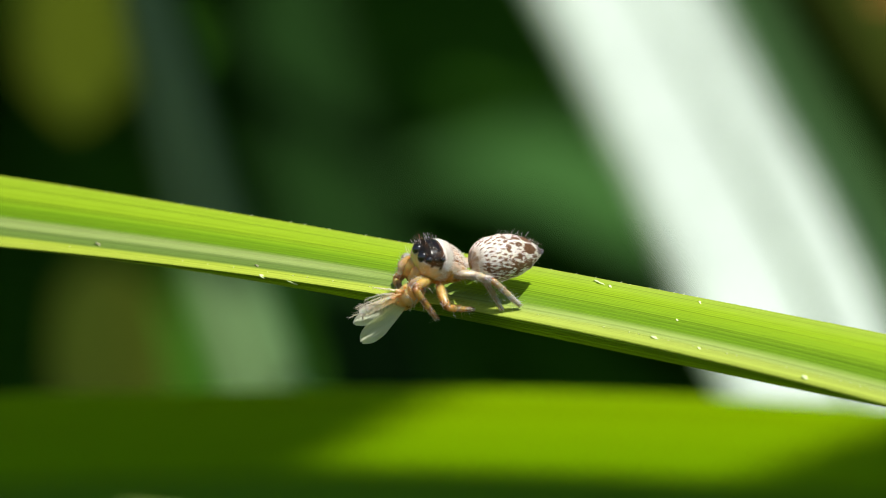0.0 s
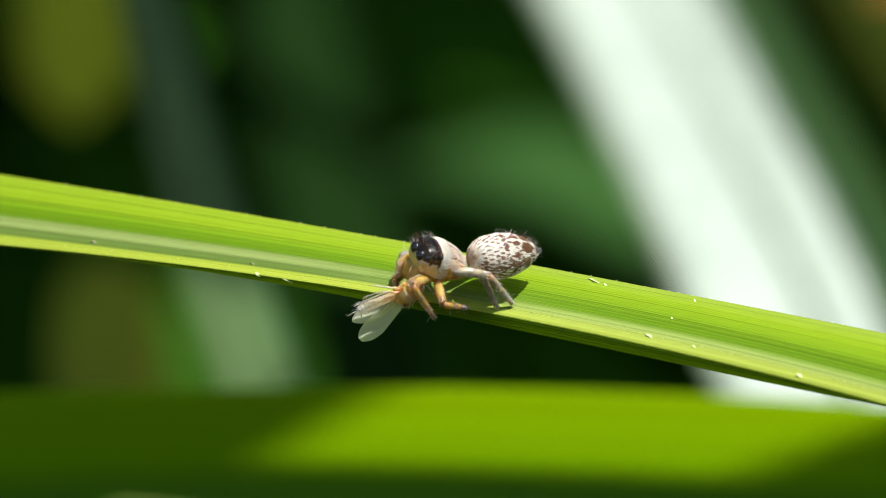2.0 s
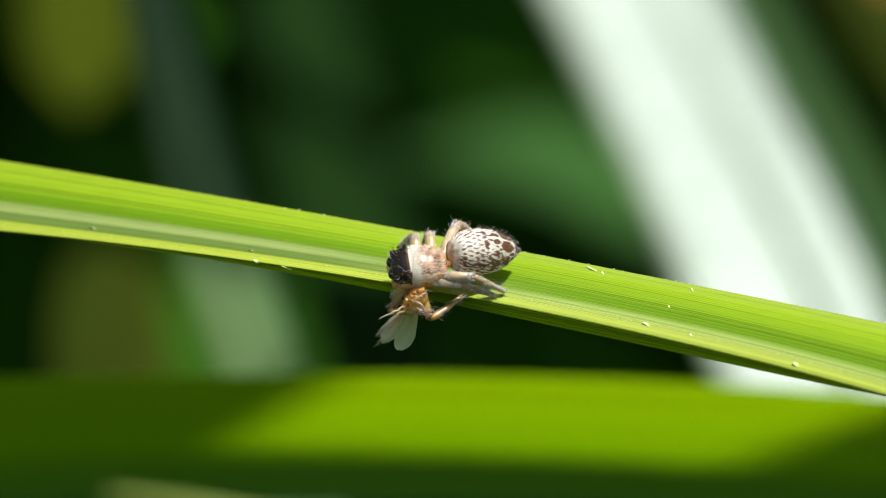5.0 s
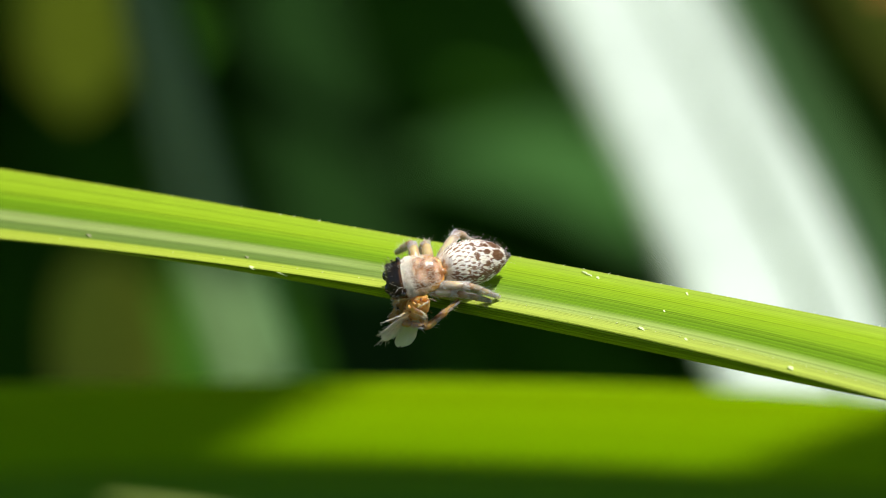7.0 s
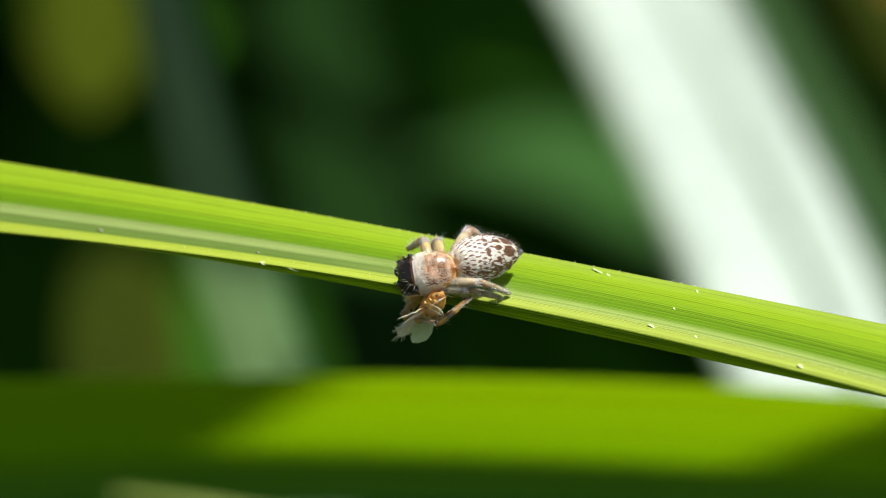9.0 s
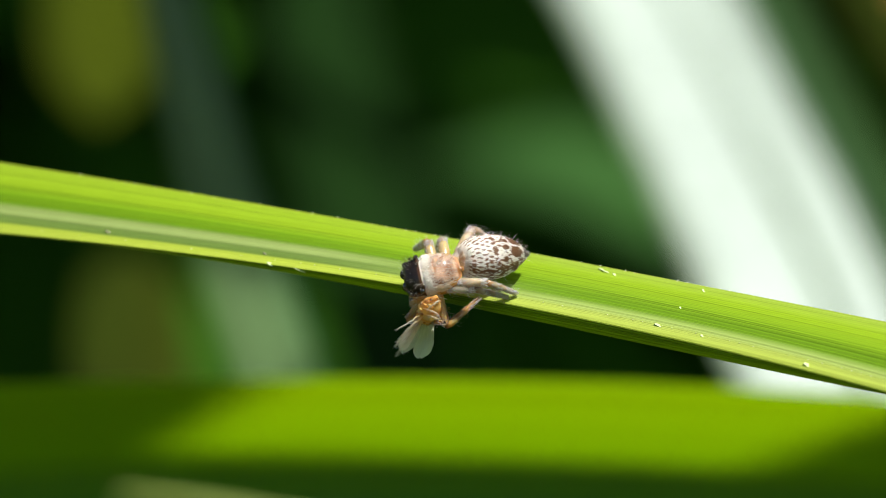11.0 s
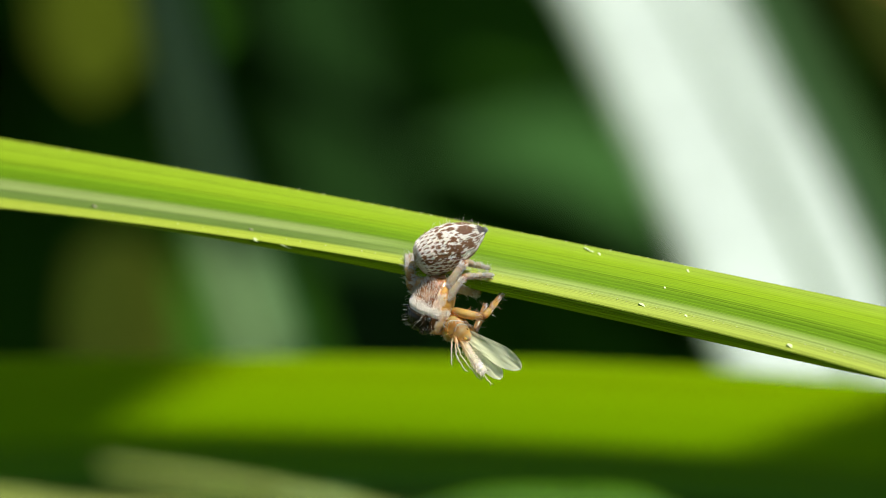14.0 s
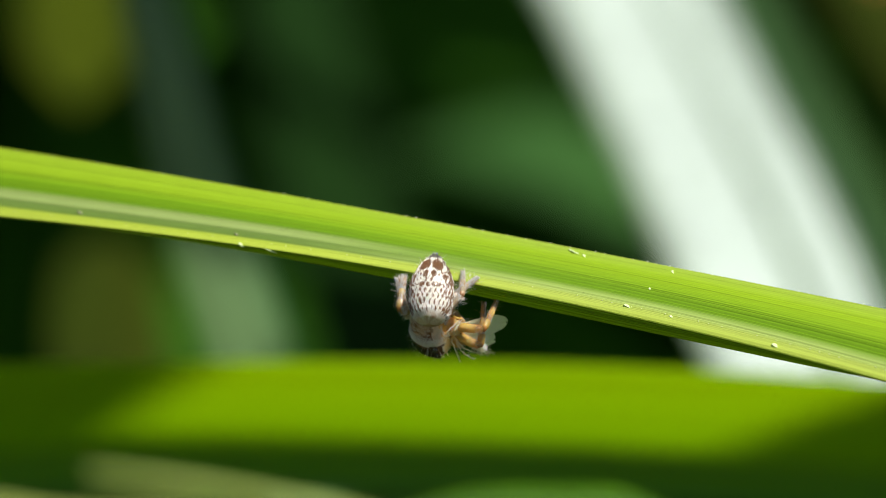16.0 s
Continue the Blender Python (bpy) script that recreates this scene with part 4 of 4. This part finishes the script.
def leg_shapes(rng, furry, thick, reach, amber, mixed=False):
    """Thigh and shin of a leg: pale glassy skin with brown joints, or honey-coloured where amber."""
    main, dim = (blend(HONEY, AMBER, 0.35), blend(HONEY, AMBER, 0.75)) if amber else (blend(SKIN, JOINT, 0.2), blend(SKIN, JOINT, 0.6))
    femur, shank = reach
    fx, sx = femur / 1.15, shank / 1.55
    if mixed:
        main, dim = blend(main, SKIN, 0.4), blend(dim, JOINT, 0.45)
    up, low = Shape(), Shape()
    tube(up, [(0, 0, 0), (0.12 * fx, 0, 0.0), (0.4 * fx, 0, 0.04), (0.8 * fx, 0, 0.05), (1.05 * fx, 0, 0.02), (femur, 0, 0)],
         [0.16 * thick, 0.21 * thick, 0.235 * thick, 0.22 * thick, 0.18 * thick, 0.15 * thick], [main, dim, main, main, dim, JOINT], 12)
    pts = [(-0.06, 0, 0), (0.1, 0, 0.03), (0.36, 0, 0.05), (0.46, 0, 0.04), (0.85, 0, 0.05), (0.95, 0, 0.04), (1.25, 0, 0.01), (1.5, 0, 0.0), (1.55, 0, 0)]
    tube(low, [(x * sx, y, z) for x, y, z in pts], [0.14 * thick, 0.175 * thick, 0.17 * thick, 0.13 * thick, 0.155 * thick, 0.10 * thick, 0.085 * thick, 0.07 * thick, 0.04 * thick],
         [JOINT, dim, main, JOINT, main, dim, main, (0.25, 0.14, 0.07), DARK], 12)
    for sh, length, r, n in ((up, femur, 0.22, 1300 if furry else 560), (low, shank, 0.15, 1300 if furry else 680)):
        for _ in range(n):
            x, a = rng.uniform(0.08, length * 0.97), rng.uniform(0, 2 * math.pi)
            rr = r * thick * (1.0 if sh is up else 1.15 - 0.45 * x / length)
            o = Vector((0, math.cos(a), math.sin(a)))
            top = o.z > 0.1
            c = WHITE if (top and rng.random() < (0.97 if furry else 0.6)) or (furry and rng.random() < 0.6) else rng.choice((PALE, HONEY, CREAM, AMBER) if furry else (BROWN, HONEY, CREAM, AMBER))
            kind = rng.random()
            lie = 0.18 if kind < 0.84 else 0.7 if kind < 0.965 else 2.2
            way = Vector((1.0, rng.uniform(-0.2, 0.2), 0)) + o * lie
            size = rng.uniform(0.07, 0.13) if kind < 0.84 else rng.uniform(0.10, 0.19) if kind < 0.965 else rng.uniform(0.2, 0.36)
            hair(sh, Vector((x, 0, 0.03)) + o * rr * 0.85, way, size, rng.uniform(0.007, 0.011) if kind < 0.84 else 0.004, c, Vector((0.12, 0, 0)))
    for dz in (-0.03, 0.03):
        hair(low, (shank - 0.02, dz, 0), (1, dz * 8, -0.4), 0.07, 0.015, DARK)
    return up, low


def build_spider():
    root = thing("jumping_spider", "small hairy brown and white jumping spider on the grass blade", "spider")
    build_head(root)
    ab = build_abdomen(root)
    limbs = []
    for i, (side, hip, pole) in enumerate(LEGS):
        rng = random.Random(50 + i)
        up, low = leg_shapes(rng, i % 4 > 1 or i == 5, (0.76 if i in (0, 4) else 0.72 if i == 1 else 0.86 if i in (5, 6) else 0.68 if i < 7 else 0.80), REACH[i], i in (0, 1, 4, 5, 6), i in (5, 6))
        cx = Shape()
        tube(cx, [(hip[0] * 0.8 + 0.2, hip[1] * 0.35, -0.36), (hip[0] * 0.93 + 0.07, hip[1] * 0.75, hip[2] * 0.6 - 0.16), hip], [0.10, 0.18, 0.13], [HONEY, HONEY, AMBER] if i in (0, 1, 4, 5) else [blend(SKIN, JOINT, 0.5)] * 3, 12)
        part("coxa", cx, M_LEG, root, "short honey-coloured leg base" if i in (0, 1, 4, 5) else "short brownish leg base")
        leg = part("leg", up, M_LEG, root, "amber leg with white hairs" if i in (0, 1, 4, 5, 6) else "pale glassy leg with brown joints and white hairs")
        shin = part("lower_leg", low, M_LEG, leg, "hairy shin with dark claw")
        limbs.append((leg, shin))
    return root, ab, limbs


spider, abdomen, limbs = build_spider()


# ---- its prey ----
def build_prey():
    rng = random.Random(77)
    root = thing("prey_insect", "small pale winged insect held in the spider's jaws", "insect")
    th = Shape()
    tube(th, [(-0.22, 0, 0), (-0.18, 0.02, 0.0), (-0.05, 0.02, 0.0), (0.12, 0.05, 0.03), (0.3, -0.06, 0.04), (0.45, -0.02, 0.06), (0.6, -0.04, 0.04), (0.75, -0.06, 0.04), (0.95, -0.1, 0.02)],
         [0.08, 0.20, 0.32, 0.36, 0.38, 0.38, 0.34, 0.28, 0.12], [AMBER, (0.85, 0.5, 0.12), (0.97, 0.72, 0.28), (0.9, 0.55, 0.15), (0.97, 0.75, 0.32), (0.98, 0.84, 0.48), (0.92, 0.62, 0.2), (0.97, 0.84, 0.55), FLESH], 16, 0.8)
    for _ in range(46):
        a, x = rng.uniform(0, 6.28), rng.uniform(-0.2, 0.7)
        wide = float(np.interp(x, [-0.2, 0.0, 0.2, 0.5, 0.75], [0.20, 0.34, 0.40, 0.40, 0.30]))
        c = Vector((x, wide * math.cos(a), 0.03 + 0.85 * wide * math.sin(a)))
        b = a + rng.uniform(-1.1, 1.1)
        end = Vector((x + rng.uniform(-0.15, 0.45), wide * 0.95 * math.cos(b), 0.03 + 0.8 * wide * math.sin(b)))
        r = rng.uniform(0.045, 0.085)
        tube(th, [c, c.lerp(end, 0.3), c.lerp(end, 0.75), end], [r * 0.5, r, r * 0.9, r * 0.3], [JOINT, HONEY, (0.97, 0.78, 0.40), rng.choice((HONEY, AMBER, JOINT))], 8, 0.6)
    for _ in range(40):
        w = Vector((rng.uniform(-0.4, 0.8), rng.uniform(-1, 1), rng.uniform(-0.4, 1)))
        hair(th, (w.x, w.y * 0.2, 0.05 + 0.15 * abs(w.z)), (0.4, w.y, w.z), rng.uniform(0.12, 0.25), 0.01, rng.choice((CREAM, BROWN, HONEY)))
    part("thorax", th, M_PREY, root, "translucent amber thorax")
    hd = Shape()
    ball(hd, (-0.24, 0.02, -0.02), (0.10, 0.15, 0.09), (0.80, 0.48, 0.15), 16, 10)
    for y in (0.13, -0.11):
        ball(hd, (-0.25, y, 0.0), (0.05, 0.035, 0.055), (0.42, 0.2, 0.08), 12, 8)
    for y in (0.06, -0.05):
        tube(hd, [(-0.3, y, 0.02), (-0.42, y * 3, 0.1), (-0.45, y * 6, 0.22)], [0.015, 0.012, 0.006], [HONEY, CREAM, CREAM], 6)
    part("head", hd, M_PREY, root, "amber head with brown eyes")
    ab = Shape()
    line = [(0.6, -0.12, 0.0), (1.0, -0.30, 0.10), (1.35, -0.42, 0.18), (1.65, -0.50, 0.22), (1.9, -0.55, 0.24), (2.1, -0.58, 0.24)]
    pts, rad, tint = [], [], []
    for q in range(41):
        k = q / 40
        pts.append(spline(line, k * 5))
        rad.append(float(np.interp(k, [0, 0.15, 0.5, 0.8, 0.95, 1], [0.14, 0.15, 0.17, 0.18, 0.14, 0.03])) * (1 + 0.10 * math.sin(2.3 * q) * math.sin(0.9 * q)))
        tint.append(blend((0.9, 0.72, 0.45), WHITE, k * 1.6))
    tube(ab, pts, rad, tint, 14)
    for _ in range(160):
        k = rng.uniform(0.1, 1.0)
        o = Vector((0, rng.uniform(-1, 1), rng.uniform(-1, 1))).normalized()
        hair(ab, spline(line, k * 5) + o * 0.16, o + Vector((0.7, 0, 0)), rng.uniform(0.1, 0.26), 0.009, rng.choice((WHITE, WHITE, CREAM)))
    part("abdomen", ab, M_PREY, root, "whitish ringed abdomen with pale bristles")
    def broad(a):
        """Share of a wing's width at a from its root (0) to its rounded tip (1)."""
        return 0.12 + 0.88 * (a / 0.66) ** 0.7 if a < 0.66 else math.sqrt(max(0.004, 1 - ((a - 0.66) / 0.342) ** 2))

    for k, (ang, lift, l, w) in enumerate(((9.0, 0.10, 2.7, 0.74), (-7.0, -0.04, 2.4, 0.70))):
        def on_wing(a, x, up):
            crease = 0.02 * math.sin(11 * a + 5 * x + k) + 0.012 * math.sin(31 * a * x + 2 * k)
            return (a * l + 0.03 * math.sin(7 * x + 3 * k) * a ** 6, x * w * broad(a) * 0.5 + 0.08 * a, up + 0.10 * math.sin(a * 2.6) + 0.07 * x * x + crease)

        wg = Shape()
        v, uv, f = [], [], []
        nu, nv = 40, 12
        for layer in (0.006, -0.006):
            for i in range(nu + 1):
                a = math.sin(i / nu * math.pi / 2)
                for j in range(nv + 1):
                    v.append(on_wing(a, j / nv * 2 - 1, layer))
                    uv.append((a, j / nv))
        one = (nu + 1) * (nv + 1)
        for i in range(nu):
            for j in range(nv):
                a = i * (nv + 1) + j
                f.append((a, a + nv + 1, a + nv + 2, a + 1))
                f.append((a + one, a + one + 1, a + one + nv + 2, a + one + nv + 1))
        wg.add(v, f, (1, 1, 1), uv)
        wing = part("wing", wg, M_WING, root, "whitish translucent veined wing", pose(0.25 * MM, -0.02 * MM, lift * MM, 8 - 10 * k, 0, ang))
        vn = Shape()
        for q in (-0.9, -0.3, 0.35, 0.92):
            pts = [on_wing(i / 24, q * (0.6 + 0.4 * i / 24), 0.012) for i in range(2, 23)]
            tube(vn, pts, [0.005] * len(pts), [(0.86, 0.87, 0.72)] * len(pts), 5)
        part("wing_vein", vn, M_PREY, wing, "pale wing veins")
    for base, knee, foot in (((0.4, -0.2, 0.1), (1.0, -0.66, 0.25), (2.1, -0.82, 0.15)), ((0.5, -0.2, 0.1), (1.3, -0.5, 0.3), (2.5, -0.70, 0.28)),
                             ((0.3, -0.25, 0.1), (0.6, -0.7, 0.2), (1.0, -1.15, 0.2)), ((0.1, -0.35, 0.1), (-0.1, -0.1, 0.46), (0.35, 0.3, 0.42)),
                             ((0.35, -0.35, 0.1), (0.2, 0.0, 0.48), (0.55, 0.35, 0.34)), ((-0.1, 0.3, 0.0), (-0.35, 0.0, 0.2), (-0.1, -0.35, 0.3)), ((0.4, -0.2, 0.2), (0.85, -0.75, 0.3), (1.5, -1.0, 0.35))):
        lg = Shape()
        pts = [spline([base, knee, foot], k / 8) + Vector((0, 0.02 * math.sin(k * 2.1), 0.02 * math.cos(k * 1.7))) for k in range(17)]
        tube(lg, pts, [0.036 - 0.0016 * k for k in range(17)], [blend(HONEY, (0.9, 0.85, 0.72), k / 8) for k in range(17)], 7)
        for _ in range(46):
            p = spline([base, knee, foot], rng.uniform(0.5, 2))
            hair(lg, p, (1, rng.uniform(-1.6, 1), rng.uniform(-0.5, 1)), rng.uniform(0.08, 0.2), 0.006, (0.9, 0.86, 0.76))
        part("leg", lg, M_PREY, root, "thin pale spiny leg")
    return root


prey = build_prey()

# ---- what moves: the spider turns on the blade with its prey ----
BODY, PREY = [], []


def body(t, place, head, head_up, rear_place, rear, rear_up):
    BODY.append((t, place, turned(head, head_up), rear_place, turned([-c for c in rear], rear_up)))


def catch(t, place, way):
    PREY.append((t, place, turned(way, (0.5, -0.85, -0.15))))


def turned(way, up):
    """The turn with X along way and Z towards up."""
    x = Vector(way).normalized()
    z = Vector(up)
    z = (z - x * z.dot(x)).normalized()
    return Matrix((x, z.cross(x), z)).transposed().to_quaternion()


body(0, (0.66, -0.65, -0.68), (-0.81, -0.56, 0.15), (0.44, -0.42, 0.80), (0.96, -1.10, -0.48), (0.91, 0.40, 0.14), (0.05, -0.75, 0.65))
body(1.5, (0.68, -0.65, -0.67), (-0.81, -0.56, 0.15), (0.44, -0.42, 0.80), (0.94, -1.10, -0.47), (0.92, 0.37, 0.13), (0.05, -0.75, 0.65))
body(2.1, (0.79, -0.64, -0.65), (-0.82, -0.56, 0.13), (0.42, -0.42, 0.80), (1.07, -1.10, -0.48), (0.91, 0.39, 0.13), (0.05, -0.75, 0.65))
body(2.5, (0.50, -1.04, -0.91), (-0.97, -0.20, -0.10), (0.10, -0.78, 0.61), (0.49, -1.10, -0.38), (0.97, 0.25, -0.02), (0.05, -0.78, 0.62))
body(3.5, (0.52, -1.07, -1.00), (-0.98, -0.18, -0.08), (0.10, -0.79, 0.61), (0.46, -1.10, -0.44), (0.98, 0.22, -0.04), (0.05, -0.78, 0.62))
body(4, (0.41, -1.11, -0.95), (-0.98, -0.15, -0.08), (0.07, -0.79, 0.61), (0.47, -1.10, -0.42), (0.93, 0.38, -0.03), (0.05, -0.78, 0.62))
body(6.5, (0.41, -1.57, -1.19), (-0.96, 0.18, -0.22), (-0.24, -0.93, 0.27), (0.27, -1.10, -1.07), (0.88, 0.43, 0.18), (-0.05, -0.85, 0.5))
body(7.5, (0.43, -1.60, -0.99), (-0.95, 0.20, -0.24), (-0.25, -0.94, 0.21), (0.25, -1.10, -0.97), (0.91, 0.39, 0.18), (-0.08, -0.85, 0.5))
body(9, (0.47, -1.60, -1.10), (-0.95, 0.20, -0.22), (-0.25, -0.94, 0.22), (0.28, -1.10, -0.95), (0.91, 0.39, 0.16), (-0.08, -0.85, 0.5))
body(11.5, (0.44, -1.45, -1.15), (-0.96, 0.10, -0.26), (-0.19, -0.92, 0.34), (0.29, -1.10, -0.82), (0.91, 0.40, 0.08), (0, -0.82, 0.55))
body(12, (0.07, -0.70, -1.63), (-0.82, -0.41, -0.41), (0.11, -0.80, 0.59), (0.16, -1.10, -0.49), (0.94, 0.33, -0.08), (0.05, -0.6, 0.8))
body(12.5, (-0.17, -0.58, -1.32), (-0.70, -0.46, -0.54), (0.22, -0.84, 0.50), (-0.02, -1.10, -0.52), (0.99, 0.12, -0.08), (0.1, -0.5, 0.86))
body(13, (0.06, -0.85, -1.96), (-0.70, -0.36, -0.62), (0.18, -0.86, 0.46), (-0.27, -1.10, -0.63), (1.00, 0.00, 0.05), (0.05, -0.45, 0.9))
body(13.5, (0.14, -0.92, -1.94), (-0.69, -0.34, -0.64), (0.17, -0.88, 0.44), (-0.33, -1.10, -0.76), (0.99, 0.00, 0.10), (0, -0.45, 0.9))
body(14, (0.34, -1.50, -2.22), (-0.30, 0.20, -0.93), (-0.75, -0.65, 0.10), (-0.66, -1.40, -1.72), (0.90, 0.00, 0.44), (-0.35, -0.55, 0.75))
body(14.5, (0.03, -1.94, -2.59), (-0.05, 0.40, -0.91), (-0.82, -0.52, -0.20), (-0.44, -1.80, -2.09), (0.67, 0.48, 0.57), (-0.5, -0.7, 0.5))
body(15, (0.28, -1.97, -2.78), (0.02, 0.50, -0.86), (-0.82, -0.50, -0.28), (-0.61, -2.00, -2.75), (0.62, 0.21, 0.75), (-0.5, -0.75, 0.4))
body(15.5, (0.46, -1.89, -2.98), (0.02, 0.52, -0.85), (-0.80, -0.50, -0.32), (-0.29, -2.30, -3.02), (0.43, 0.39, 0.81), (-0.35, -0.9, 0.15))
body(16, (0.36, -1.66, -3.06), (0.15, 0.62, -0.77), (-0.72, -0.46, -0.51), (0.36, -2.50, -3.76), (0.08, 0.45, 0.89), (-0.15, -0.98, 0))
catch(0, (-0.92, -1.75, -1.42), (-0.7, 0.35, -0.45))
catch(2.1, (-0.80, -1.75, -1.4), (-0.7, 0.35, -0.45))
catch(2.5, (-0.63, -1.75, -1.76), (-0.42, 0.4, -0.8))
catch(4, (-0.73, -1.75, -2.04), (-0.36, 0.6, -0.68))
catch(6.5, (-0.46, -1.85, -2.27), (-0.42, 0.76, -0.50))
catch(7.5, (-0.30, -1.85, -2.09), (-0.42, 0.76, -0.50))
catch(9, (-0.18, -1.85, -2.17), (-0.42, 0.76, -0.50))
catch(11.5, (-0.67, -2.1, -2.38), (-0.28, 0.65, -0.63))
catch(12, (-0.60, -1.35, -2.67), (-0.12, 0.3, -0.9))
catch(12.5, (-0.62, -1.35, -2.98), (0, 0.15, -0.94))
catch(13, (-0.12, -1.35, -3.43), (0.14, 0.1, -0.92))
catch(13.5, (0.07, -1.35, -3.62), (0.25, 0.05, -0.9))
catch(14, (0.64, -1.35, -3.84), (0.66, 0, -0.6))
catch(14.5, (0.62, -1.35, -3.99), (0.8, -0.1, -0.38))
catch(15, (1.05, -1.35, -3.81), (0.85, -0.1, -0.22))
catch(15.5, (0.86, -1.35, -3.9), (0.62, 0.5, -0.30))
catch(16, (0.85, -1.35, -3.82), (0.62, 0.6, -0.1))


def between(rows, t):
    """Row values at t: places and turns glide between the rows."""
    if t <= rows[0][0]:
        return rows[0][1:]
    for a, b in zip(rows, rows[1:]):
        if t <= b[0]:
            f = (t - a[0]) / (b[0] - a[0])
            f = f * f * (3 - 2 * f) * 0.5 + f * 0.5
            return [Vector(p).lerp(Vector(q), f) if not hasattr(p, "slerp") or isinstance(p, (tuple, Vector)) else p.slerp(q, f) for p, q in zip(a[1:], b[1:])]
    return rows[-1][1:]


def motions():
    times = [i * 0.25 for i in range(65)]
    body_rows, rear_rows, prey_rows = [], [], []
    leg_rows = [([], []) for _ in limbs]
    for t in times:
        place, turn, rear_place, rear = between(BODY, t)
        m = Matrix.Translation(CENTRE + Vector(place) * MM) @ turn.to_matrix().to_4x4()
        body_rows.append((t, m))
        rear_rows.append((t, m.inverted() @ Matrix.Translation(CENTRE + Vector(rear_place) * MM) @ rear.to_matrix().to_4x4()))
        place2, turn2 = between(PREY, t)
        prey_rows.append((t, Matrix.Translation(CENTRE + Vector(place2) * MM) @ turn2.to_matrix().to_4x4()))
        back = m.inverted()
        for (side, hip, pole), (femur, shank), feet, (upper, lower) in zip(LEGS, REACH, FEET, leg_rows):
            foot = back @ (CENTRE + Vector(between(feet, t)[0]) * MM) / MM
            h, pole = Vector(hip), Vector(pole)
            if side > 0 and hip[0] < 0.6:
                pole = turn.inverted() @ Vector(between(NEAR, t)[0])
            if side < 0 and hip[0] < 1.2 and t > 11.5:
                pole = pole.lerp(turn.inverted() @ Vector(between(LATE_HIND if hip[0] < 0.3 else LATE, t)[0]), min(1.0, (t - 11.5) / 0.5))
            way = foot - h
            d = min(max(way.length, 0.62, abs(femur - shank) + 0.1), femur + shank - 0.03)
            way.normalize()
            out = (pole - way * pole.dot(way)).normalized()
            ca = (femur ** 2 + d * d - shank ** 2) / (2 * femur * d)
            ca = max(-1, min(1, ca))
            knee = h + way * femur * ca + out * femur * math.sqrt(1 - ca * ca)
            q = turned(knee - h, out)
            um = Matrix.Translation(h * MM) @ q.to_matrix().to_4x4()
            lq = turned(h + way * d - knee, out)
            upper.append((t, um))
            lower.append((t, Matrix.Translation((femur * MM, 0, 0)) @ (q.inverted() @ lq).to_matrix().to_4x4()))
    at0 = shade_leaf.matrix_basis.copy()
    sway = [(0.0, -4.0), (1.5, -5.5), (2.5, -7.0), (4.0, -8.0), (7.0, -7.5), (9.0, -8.5), (12.5, -12.5), (16.0, -12.5)]
    walk(shade_leaf, [(t, Matrix.Translation((dx * AWAY * MM, 0, 0)) @ at0) for t, dx in sway])
    walk(spider, body_rows)
    walk(abdomen, rear_rows)
    walk(prey, prey_rows)
    for (leg, shin), (upper, lower) in zip(limbs, leg_rows):
        walk(leg, upper)
        walk(shin, lower)


motions()
